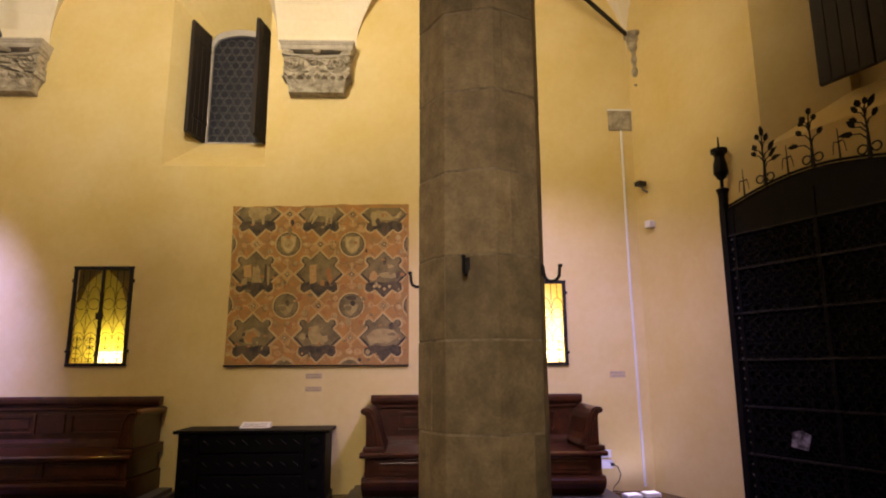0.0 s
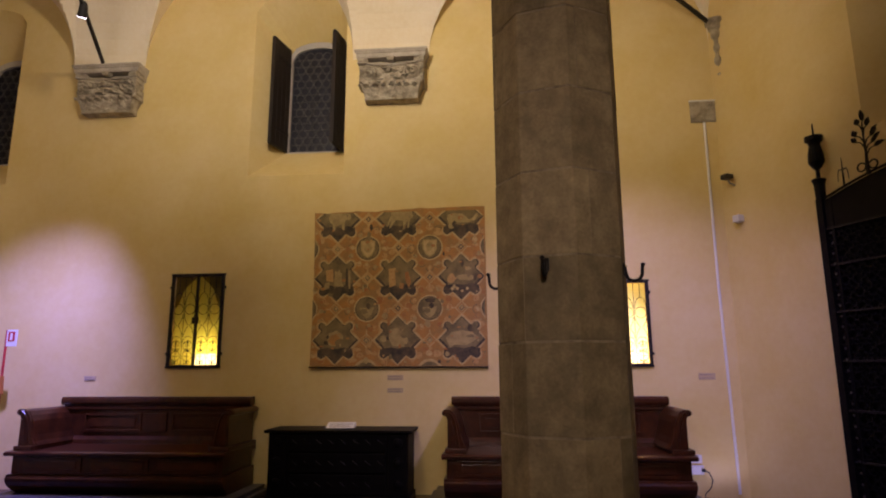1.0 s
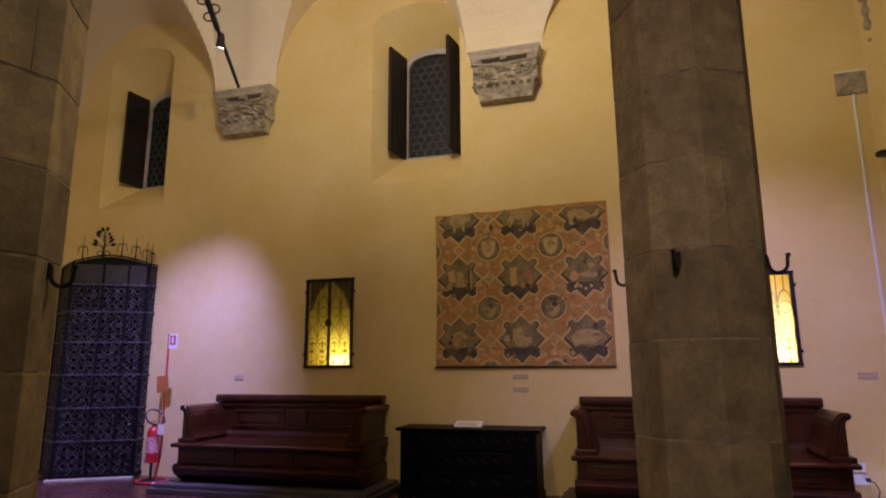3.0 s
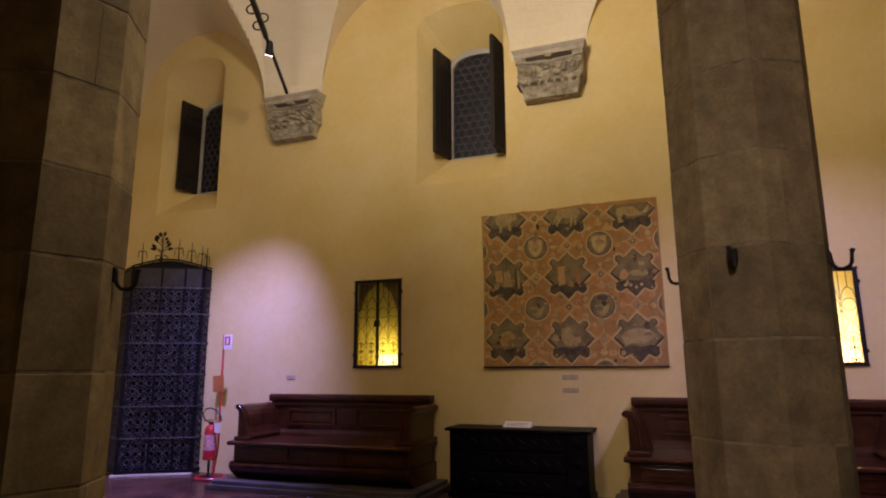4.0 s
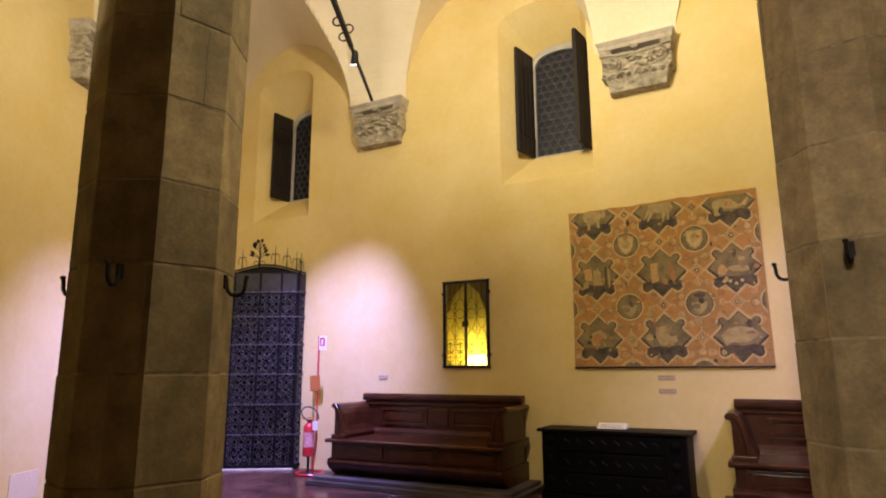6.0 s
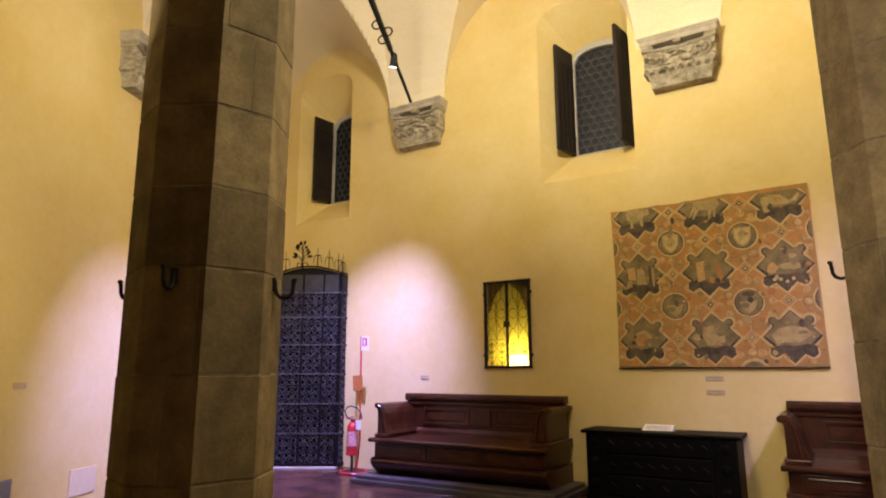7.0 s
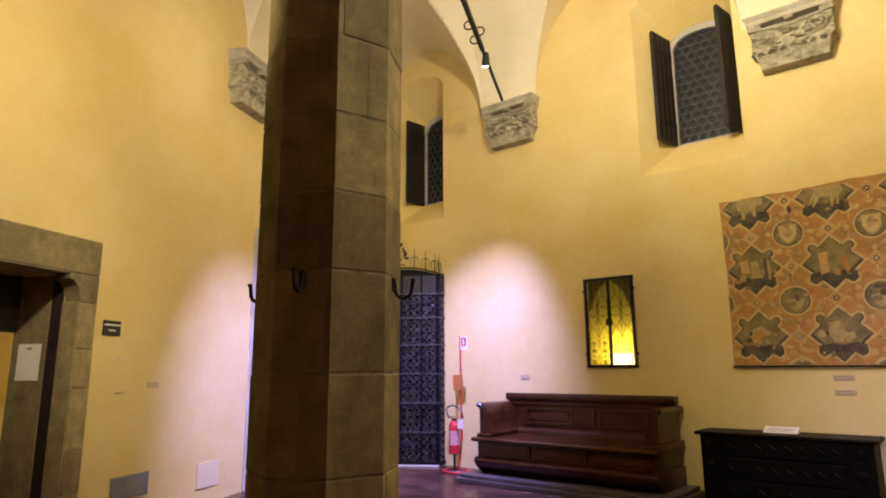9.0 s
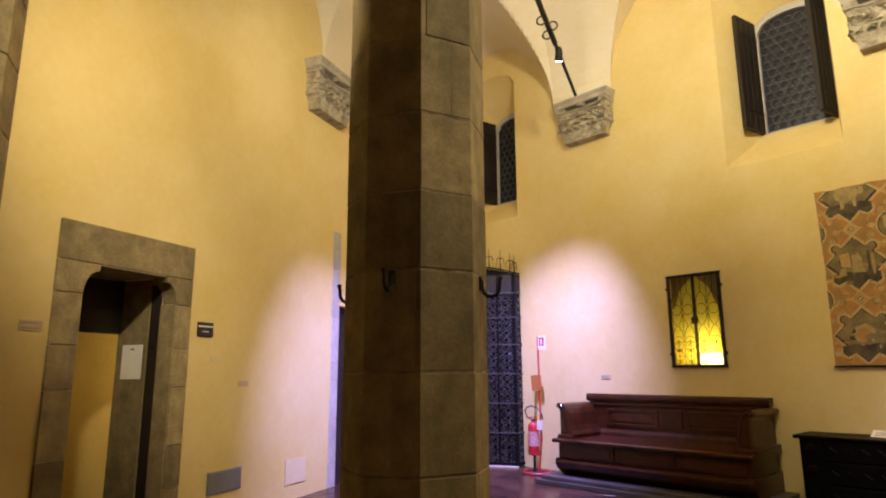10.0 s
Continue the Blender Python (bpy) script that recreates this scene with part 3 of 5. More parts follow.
# housings added where the out-of-view lamps stand
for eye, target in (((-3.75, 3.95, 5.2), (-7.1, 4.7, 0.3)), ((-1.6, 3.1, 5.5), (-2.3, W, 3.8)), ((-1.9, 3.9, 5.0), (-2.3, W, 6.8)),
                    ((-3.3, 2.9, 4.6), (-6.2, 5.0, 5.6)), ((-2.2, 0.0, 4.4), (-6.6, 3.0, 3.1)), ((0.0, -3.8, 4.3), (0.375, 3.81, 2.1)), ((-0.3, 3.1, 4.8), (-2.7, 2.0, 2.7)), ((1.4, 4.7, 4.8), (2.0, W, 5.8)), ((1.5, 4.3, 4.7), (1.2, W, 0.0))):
    added_housing(eye, target, "black spotlight housing added at an unseen lamp")

# ---- painted panel ----
FRESCO = material("worn_orange_fresco", (0.455, 0.222, 0.058), (0.34, 0.20, 0.066), 7, 0.9, 0.1, 26, lo=0.40, hi=0.60)
FPALE = material("faded_cream_fresco", (0.56, 0.415, 0.185), (0.45, 0.30, 0.115), 14, 0.9, 0.05, 40, lo=0.3, hi=0.6)
FDARK = material("smoky_grey_fresco", (0.135, 0.100, 0.052), (0.052, 0.042, 0.030), 8, 0.9, 0.05, 30, lo=0.40, hi=0.64)
FOLIVE = material("olive_fresco", (0.26, 0.195, 0.082), (0.15, 0.115, 0.055), 7, 0.9, 0.05, 30, lo=0.35, hi=0.62)
FBLUSH = material("reddish_fresco", (0.37, 0.15, 0.048), (0.40, 0.215, 0.07), 11, 0.9, 0.05, 35, lo=0.4, hi=0.6)
FTAN = material("tan_fresco", (0.44, 0.325, 0.135), (0.31, 0.23, 0.095), 12, 0.9, 0.05, 40, lo=0.35, hi=0.62)
FROSE = material("rose_leaf_fresco", (0.53, 0.335, 0.125), (0.45, 0.255, 0.085), 16, 0.9, 0.05, 40, lo=0.35, hi=0.62)
PW, PH = 2.125, 1.93
fresco = thing("fresco_panel", FRONT @ pose(-2.27, -0.005, 1.434), "detached medieval fresco panel with rows of eight-pointed stars", "fresco")
rag = random.Random(11)
top = [(PW * i / 24, PH - 0.012 - 0.035 * (1 - i / 24) * rag.random() + (0.02 if i > 12 else 0)) for i in range(25)]
part("board", prism([(0.0, 0.012), (PW + 0.012, 0.0)] + [(PW, top[-1][1])] + top[::-1][1:] + [(0.02, PH * 0.5)], -0.03, 0.0, "y"), FRESCO, fresco)
part("ledge", box(-0.010, PW + 0.012, -0.034, 0.0, -0.010, 0.002, 0.003), IRONDULL, fresco, "thin dark lower ledge")


LAYER = [0]


def flat(name, pts, level, mat):
    """A patch of paint, level mm proud of the board and clipped to its edges."""
    pts = [(min(max(x, 0.012), PW - 0.012), min(max(z, 0.012), PH - 0.04)) for x, z in pts]
    clean = []
    for p in pts:
        if not clean or (abs(p[0] - clean[-1][0]) + abs(p[1] - clean[-1][1])) > 0.002:
            clean.append(p)
    if len(clean) < 3:
        return
    LAYER[0] += 1
    level += 0.004 * LAYER[0]
    b = bmesh.new()
    vs = [b.verts.new((x, -0.03 - level * 0.0008, z)) for x, z in clean]
    b.faces.new(vs)
    ex = bmesh.ops.extrude_face_region(b, geom=b.faces[:])
    bmesh.ops.translate(b, vec=(0, 0.0006, 0), verts=[g for g in ex["geom"] if isinstance(g, bmesh.types.BMVert)])
    part(name, b, mat, fresco)


def star(cx, cz, r, grow=0.0):
    """A star of four right-angled tips with four round lobes between them; grow widens it evenly."""
    pts = []
    for k in range(4):
        a = math.pi / 2 * k
        tip = r + grow * 1.4
        loc = [(tip, 0.0), (tip - 0.36 * r, 0.36 * r)]
        loc += [(0.62 * r + (0.145 * r + grow) * math.cos(b), 0.62 * r + (0.145 * r + grow) * math.sin(b)) for b in (radians(q) for q in (-75, -40, -5, 25, 45, 65, 95, 130, 165))]
        loc += [(0.36 * r, tip - 0.36 * r)]
        pts += [(cx + x * math.cos(a) - z * math.sin(a), cz + x * math.sin(a) + z * math.cos(a)) for x, z in loc]
    return pts


def disc(cx, cz, r, n=24, sx=1.0):
    return [(cx + r * sx * math.cos(2 * math.pi * k / n), cz + r * math.sin(2 * math.pi * k / n)) for k in range(n)]


def blot(cx, cz, rx, rz, n=14):
    return [(cx + rx * (0.75 + 0.35 * rag.random()) * math.cos(2 * math.pi * k / n), cz + rz * (0.75 + 0.35 * rag.random()) * math.sin(2 * math.pi * k / n)) for k in range(n)]


def arc_band(cx, cz, r, a0, a1, w, n=12):
    outer = [(cx + r * math.cos(a0 + (a1 - a0) * k / n), cz + r * math.sin(a0 + (a1 - a0) * k / n)) for k in range(n + 1)]
    inner = [(cx + (r - w) * math.cos(a0 + (a1 - a0) * k / n), cz + (r - w) * math.sin(a0 + (a1 - a0) * k / n)) for k in range(n + 1)]
    return outer + inner[::-1]


SX, SZ = (0.305, 1.065, 1.832), (0.315, 1.067, 1.805)
MX, MZ = (-0.085, 0.684, 1.450, 2.215), (0.692, 1.434)


def paint(cx, cz, pts, mat, level=3.4):
    """A figure given in hundredths of a metre from the middle of its star."""
    flat("star_figure", [(cx + x * 0.01, cz + z * 0.01) for x, z in pts], level, mat)


# leaf scrolls between the stars: fans of small petals round each crossing, with a darker line under each
for k in range(70):
    flat("scroll", blot(rag.uniform(0.03, PW - 0.03), rag.uniform(0.03, PH - 0.1), rag.uniform(0.02, 0.07), rag.uniform(0.015, 0.04), 10), 0.1, rag.choice((FRESCO, FBLUSH, FROSE)))
for cz in MZ + (-0.05,):
    for cx in MX:
        for k in range(12):
            a = 2 * math.pi * k / 12 + rag.uniform(-0.15, 0.15)
            r = rag.uniform(0.195, 0.255)
            px, pz = cx + r * math.cos(a), cz + r * math.sin(a)
            flat("scroll", arc_band(px, pz, rag.uniform(0.035, 0.055), a - 1.7, a + 1.7, 0.010), 0.1, rag.choice((FBLUSH, FROSE, FOLIVE)))
            flat("scroll", blot(px, pz, rag.uniform(0.026, 0.045), rag.uniform(0.024, 0.040), 10), 0.1, rag.choice((FROSE, FROSE, FPALE, FBLUSH, FTAN)))
            flat("scroll", arc_band(px, pz, rag.uniform(0.018, 0.030), a - 1.2, a + 1.4, 0.007), 0.1, rag.choice((FBLUSH, FBLUSH, FOLIVE)))
# small diamonds where the straps cross
DIA = [(x, z) for x in SX for z in MZ] + [(x, z) for x in MX[1:3] for z in SZ]
for cx, cz in DIA:
    for sx, sz in ((1, 0), (-1, 0), (0, 1), (0, -1)):
        p, q = 0.06, 0.125
        flat("strap", [(cx + sx * p - sz * 0.006, cz + sz * p - sx * 0.006), (cx + sx * q - sz * 0.005, cz + sz * q - sx * 0.005), (cx + sx * q + sz * 0.005, cz + sz * q + sx * 0.005), (cx + sx * p + sz * 0.006, cz + sz * p + sx * 0.006)], 0.6, FPALE)
    for r, mt in ((0.084, FPALE), (0.071, rag.choice((FRESCO, FROSE))), (0.046, FPALE), (0.037, rag.choice((FDARK, FOLIVE, FDARK))), (0.018, FPALE)):
        flat("diamond", [(cx, cz + r), (cx + r, cz), (cx, cz - r), (cx - r, cz)], 2.0, mt)
for j, cz in enumerate(MZ):
    for cx in MX:
        flat("medallion_rim", disc(cx, cz, 0.160), 1.2, FPALE)
        flat("medallion", disc(cx, cz, 0.143), 1.6, FDARK)
        flat("medallion", disc(cx, cz, 0.133), 1.6, FOLIVE)
        if j:
            flat("shield", [(cx - 0.092, cz + 0.100), (cx + 0.092, cz + 0.100), (cx + 0.088, cz - 0.02), (cx + 0.055, cz - 0.085), (cx, cz - 0.118), (cx - 0.055, cz - 0.085), (cx - 0.088, cz - 0.02)], 1.8, FTAN)
            flat("shield", [(cx - 0.078, cz + 0.088), (cx + 0.078, cz + 0.088), (cx + 0.074, cz - 0.02), (cx + 0.045, cz - 0.075), (cx, cz - 0.102), (cx - 0.045, cz - 0.075), (cx - 0.074, cz - 0.02)], 1.8, FPALE)
            flat("shield", blot(cx, cz + 0.01, 0.05, 0.06), 1.9, FTAN)
        else:
            flat("shield", [(cx - 0.09, cz + 0.01), (cx + 0.09, cz + 0.02), (cx + 0.06, cz - 0.07), (cx, cz - 0.118), (cx - 0.06, cz - 0.07)], 1.8, FTAN)
            flat("shield", blot(cx + 0.01, cz + 0.095, 0.085, 0.028), 1.9, FDARK if cx > 1 else FOLIVE)
            flat("shield", blot(cx - 0.03, cz - 0.03, 0.045, 0.035), 2.0, FOLIVE)
            flat("shield", blot(cx + 0.02, cz + 0.03, 0.03, 0.04), 2.0, FDARK)
for cx in MX[1:3]:
    flat("medallion_rim", disc(cx, -0.055, 0.150), 1.4, FPALE)
    flat("medallion", disc(cx, -0.055, 0.118), 1.6, FOLIVE)
for j, cz in enumerate(SZ):
    for i, cx in enumerate(SX):
        r = 0.272
        flat("star_band", star(cx, cz, r, 0.034), 1.0, FROSE)
        flat("star_rim", star(cx, cz, r, 0.022), 2.0, FPALE)
        flat("star", star(cx, cz, r, 0.006), 2.4, FDARK)
        flat("star", star(cx, cz + 0.012, r * 0.94), 2.4, FOLIVE)
        for q in range(5):
            flat("star_wash", blot(cx + rag.uniform(-0.13, 0.13), cz + rag.uniform(-0.04, 0.14), rag.uniform(0.04, 0.10), rag.uniform(0.02, 0.06)), 2.6, rag.choice((FOLIVE, FOLIVE, FDARK)))
        paint(cx, cz, [(-21, -11), (-9, -8.5), (2, -10), (12, -8), (21, -10), (22, -18), (17, -22), (10, -18), (0, -27), (-10, -18), (-17, -22), (-22, -18)], FDARK, 3.0)
        if j == 2 and i == 0:
            paint(cx, cz, [(-10, 9), (10, 9), (11, 1), (8, -3), (8, -13), (5.5, -13), (4, -6), (-3, -8), (-4, -14), (-7, -15), (-7, -6), (-11, -3), (-12, 3)], FTAN)
            paint(cx, cz, [(11, 8), (15, 7), (16, 2), (13, -1), (11, 1)], FTAN)
        elif j == 2 and i == 1:
            paint(cx, cz, [(-9, 9), (16, 9), (18, 2), (14, -2), (13, -12), (10.5, -12), (11, -4), (9, -5), (7, -14), (5, -14), (6, -3), (-4, -2), (-10, -12), (-12, -12), (-8, 0), (-14, -10), (-16, -9), (-10, 3)], FTAN)
        elif j == 2:
            paint(cx, cz, [(-16, 3), (-9, 5), (3, 4), (10, -3), (14, -2), (16, 1), (20, 5), (21, 0), (18, -4), (10, -7), (-4, -7), (-8, -4), (-11, -9), (-10, -14), (-12.5, -14), (-15, -7), (-17, -2)], FTAN)
            paint(cx, cz, [(12, -3), (16, -1), (19, 3), (17, -5)], FPALE)
        elif j == 1 and i == 0:
            paint(cx, cz, [(-14, 10), (-5, 12), (-4, -4), (-13, -3)], FROSE)
            paint(cx, cz, [(-3, 9), (3, 11), (6, 6), (6, -4), (9, -10), (-4, -10), (-3, 0)], FTAN)
            paint(cx, cz, [(11, 12), (13, 12), (14, -12), (11, -12)], FDARK)
            paint(cx, cz, [(14, 10), (17, 9), (17, -13), (15, -13)], FTAN)
            paint(cx, cz, [(-14, -5), (-9, -4), (-9, -12), (-17, -14)], FTAN)
        elif j == 1 and i == 1:
            paint(cx, cz, [(-12, 11), (-3, 12), (-2, -9), (-11, -12)], FROSE)
            paint(cx, cz, [(-4, 10), (6, 12), (8, -4), (2, -12), (-3, -10)], FOLIVE)
            paint(cx, cz, [(8, 6), (12, 8), (16, -6), (13, -13), (9, -4)], FBLUSH)
            paint(cx, cz, [(2, -6), (7, -8), (6, -14), (1, -13)], FBLUSH)
        elif j == 1:
            flat("star_figure", blot(cx - 0.12, cz - 0.02, 0.06, 0.06), 3.4, FROSE)
            flat("star_figure", blot(cx + 0.03, cz + 0.06, 0.16, 0.08), 3.4, FOLIVE)
            flat("star_figure", blot(cx + 0.06, cz - 0.01, 0.12, 0.04), 3.4, FTAN)
            for q in range(4):
                flat("star_figure", disc(cx - 0.11 + 0.06 * q, cz - 0.145 - 0.03 * (q == 2), 0.019, 8), 3.8, FPALE)
        elif i == 0:
            flat("star_figure", blot(cx - 0.01, cz + 0.02, 0.12, 0.10), 3.4, FTAN)
            flat("star_figure", blot(cx - 0.01, cz + 0.01, 0.08, 0.07), 3.6, FRESCO)
            flat("star_figure", blot(cx + 0.06, cz - 0.03, 0.07, 0.05), 3.6, FOLIVE)
        elif i == 1:
            paint(cx, cz, [(-10, 13), (4, 15), (10, 8), (13, -2), (8, -8), (-6, -7), (-11, 2)], FTAN)
            flat("star_figure", blot(cx + 0.08, cz + 0.07, 0.05, 0.05), 3.6, FOLIVE)
        else:
            paint(cx, cz, [(-19, 2), (-12, 9), (0, 11), (12, 9), (20, 2), (12, -3), (4, -7), (-8, -6), (-15, -8)], FTAN)
            flat("star_figure", blot(cx + 0.10, cz + 0.04, 0.06, 0.02), 3.6, FOLIVE)
# flaking and rubbed patches over the whole surface
for k in range(46):
    flat("stain", blot(rag.uniform(0.05, PW - 0.05), rag.uniform(0.05, PH - 0.1), rag.uniform(0.012, 0.045), rag.uniform(0.02, 0.05), 11), 4.0, rag.choice((FOLIVE, FBLUSH, FDARK, FTAN)))
for k in range(130):
    flat("flake", blot(rag.uniform(0.03, PW - 0.03), rag.uniform(0.03, PH - 0.08), rag.uniform(0.006, 0.03), rag.uniform(0.005, 0.02), 9), 4.0, rag.choice((FRESCO, FTAN, FBLUSH, FOLIVE, FROSE)))
# ---- wall lanterns ----


def glass_amber(name, low, high):
    m = bpy.data.materials.new(name)
    m.use_nodes = True
    nt = m.node_tree
    nt.nodes.remove(nt.nodes["Principled BSDF"])
    tr, gl, mx = nt.nodes.new("ShaderNodeBsdfTranslucent"), nt.nodes.new("ShaderNodeBsdfGlossy"), nt.nodes.new("ShaderNodeMixShader")
    no = nt.nodes.new("ShaderNodeTexNoise")
    no.inputs["Scale"].default_value = 25
    rp = nt.nodes.new("ShaderNodeMix")
    rp.data_type = "RGBA"
    rp.inputs["A"].default_value, rp.inputs["B"].default_value = low, high
    nt.links.new(no.outputs["Fac"], rp.inputs["Factor"])
    nt.links.new(rp.outputs["Result"], tr.inputs["Color"])
    gl.inputs["Roughness"].default_value = 0.2
    mx.inputs[0].default_value = 0.06
    nt.links.new(tr.outputs[0], mx.inputs[1])
    nt.links.new(gl.outputs[0], mx.inputs[2])
    nt.links.new(mx.outputs[0], nt.nodes["Material Output"].inputs["Surface"])
    return m


AMBER = glass_amber("amber_glass", (0.60, 0.57, 0.14, 1), (0.76, 0.73, 0.28, 1))
SMOKED = glass_amber("smoked_amber_glass", (0.26, 0.20, 0.045, 1), (0.42, 0.33, 0.075, 1))
# lightened copy of the amber glass, extra brightness put into its colour
LIGHTENED = glass_amber("lightened_amber_glass", (0.96, 0.93, 0.66, 1), (0.99, 0.97, 0.78, 1))
WHITISH = glass_amber("whitish_glass", (0.95, 0.93, 0.80, 1), (1.0, 1.0, 0.92, 1))
WHITELINING = material("white_lining", (0.85, 0.80, 0.66), (0.8, 0.74, 0.6), 5, 0.8, 0.02)


def lantern(x0, x1, z0, z1, power, label, glass):
    w, h = x1 - x0, z1 - z0
    e = thing("wall_lantern", FRONT @ pose(x0, 0, z0), label, "wall lamp", "lit wall niches")
    b = bmesh.new()
    for x in (0, w):
        box(x - 0.011, x + 0.011, -0.025, 0.012, -0.01, h + 0.01, 0.0, b)
    for z in (0, h):
        box(-0.018, w + 0.018, -0.0252, 0.0122, z - 0.012, z + 0.012, 0.0, b)
    part("frame", b, IRONDULL, e)
    part("back_lining", box(0.03, w - 0.03, 0.195, 0.21, 0.03, h - 0.03), WHITELINING, e)
    part("pane", prism([(0.012, 0.012), (w / 2, 0.012), (w / 2, h * 0.14), (w - 0.012, h * 0.14), (w - 0.012, h - 0.012), (0.012, h - 0.012)], 0.030, 0.036, "y"), glass, e, "glass lit from behind")
    # brightness of this corner is put into a whitish pane
    part("whitish_pane", box(w / 2 + 0.002, w - 0.012, 0.030, 0.036, 0.012, h * 0.138), WHITISH, e, "whitish glass corner")
    part("bulb", lathe([(0.02, 0), (0.03, 0.03), (0.03, 0.07), (0.012, 0.1)], 12), glowing("lantern_bulb", (1.0, 0.86, 0.5), 60), e, "glowing bulb", pose(w * 0.70, 0.12, 0.05))
    for side in (0, 1):
        g = new("door")
        g.parent = e
        g.matrix_basis = pose(0.02 + side * (w / 2 - 0.01), -0.012, 0)
        dw = w / 2 - 0.03
        fb = bmesh.new()
        for x in (0.0, dw):
            box(x - 0.007, x + 0.007, -0.01, 0.01, 0.01, h - 0.01, 0.0, fb)
        for z in (0.015, h - 0.02):
            box(0, dw, -0.0098, 0.0098, z - 0.007, z + 0.007, 0.0, fb)
        part("stile", fb, IRONDULL, g)
        gb = bmesh.new()
        for c in (dw * 0.25, dw * 0.75):
            r = dw * 0.215
            # paired scrolls at the foot
            for z, up in ((h * 0.045, 1), (h * 0.185, -1), (h * 0.255, 1)):
                for s in (-1, 1):
                    join(gb, tube([(c + s * (0.006 + 0.024 * (1 - k / 13) * (1 - math.cos(k * 0.62))), 0, z + up * 0.030 * (1 - k / 14) * math.sin(k * 0.62)) for k in range(12)], 0.0032, 5))
            for z in (h * 0.115, h * 0.225):
                join(gb, tube([(c + r * 0.92 * math.cos(math.pi * k / 8), 0, z + r * 0.92 * math.sin(math.pi * k / 8)) for k in range(17)], 0.0034, 5))
                join(gb, tube([(c - r * 0.55, 0, z), (c + r * 0.55, 0, z)], 0.004, 5))
            # rings, and waisted ovals between them
            for z, a0, a1 in ((h * 0.62, 0, 2 * math.pi), (h * 0.27, -0.2, math.pi + 0.2)):
                join(gb, tube([(c + r * math.cos(a0 + (a1 - a0) * k / 16), 0, z + r * math.sin(a0 + (a1 - a0) * k / 16)) for k in range(17)], 0.0036, 5))
            for s in (-1, 1):
                join(gb, tube([(c + s * r * (0.12 + 0.88 * abs(math.cos(math.pi * k / 14)) ** 0.8), 0, h * (0.32 + 0.25 * k / 14)) for k in range(15)], 0.0034, 5))
                join(gb, tube([(c + s * r * math.cos(math.pi / 2 * k / 8), 0, h * (0.67 + 0.13 * math.sin(math.pi / 2 * k / 8))) for k in range(9)], 0.0034, 5))
            join(gb, tube([(c, 0, 0.02), (c, 0, h * 0.30)], 0.0036, 5))
            join(gb, tube([(c, 0, h * 0.80), (c, 0, h * 0.97)], 0.0036, 5))
        join(gb, tube([(dw / 2, 0, 0.02), (dw / 2, 0, h * 0.97)], 0.0036, 5))
        part("tracery", gb, IRONDULL, g, "thin iron scrollwork")
        # stepped spandrel that leaves an ogee-headed light
        s = -1 if side == 0 else 1
        xo = -0.018 if side == 0 else dw + 0.018
        pts = [(xo, h * 0.64)] + [(xo - s * dw * (0.16 + 0.14 * math.sin(k / 9 * math.pi * 2.2) * 0.4 + 0.70 * (k / 9) ** 1.5), h * (0.64 + 0.31 * k / 9)) for k in range(10)] + [(xo - s * dw, h * 0.985), (xo, h * 0.985)]
        # smoked glass on the first niche, the lightened copy on the second
        part("spandrel", prism(pts, 0.030, 0.034, "y"), SMOKED if glass is AMBER else LIGHTENED, g, "smoked glass corner")
    part("lock", box(w / 2 - 0.04, w / 2 + 0.04, -0.045, -0.02, h * 0.46, h * 0.53, 0.005), IRONDULL, e)
    for z in (h * 0.14, h * 0.86):
        for x in (-0.018, w + 0.018):
            part("hinge", box(x - 0.012, x + 0.012, -0.02, 0.01, z - 0.018, z + 0.018, 0.004), IRONDULL, e)
    lamp("lantern_lamp", "POINT", (x0 + w * 0.68, W + 0.13, z0 + 0.22), (0, 0, 0), power, (1.0, 0.90, 0.66), 0.03)
    return e


lantern(-4.07, -3.41, 1.445, 2.585, 2.8, "lit wall niche with amber glass behind iron doors", AMBER)
lantern(1.09, 1.745, 1.433, 2.42, 24, "brightly lit wall niche with lightened glass behind iron doors", LIGHTENED)

# ---- benches ----


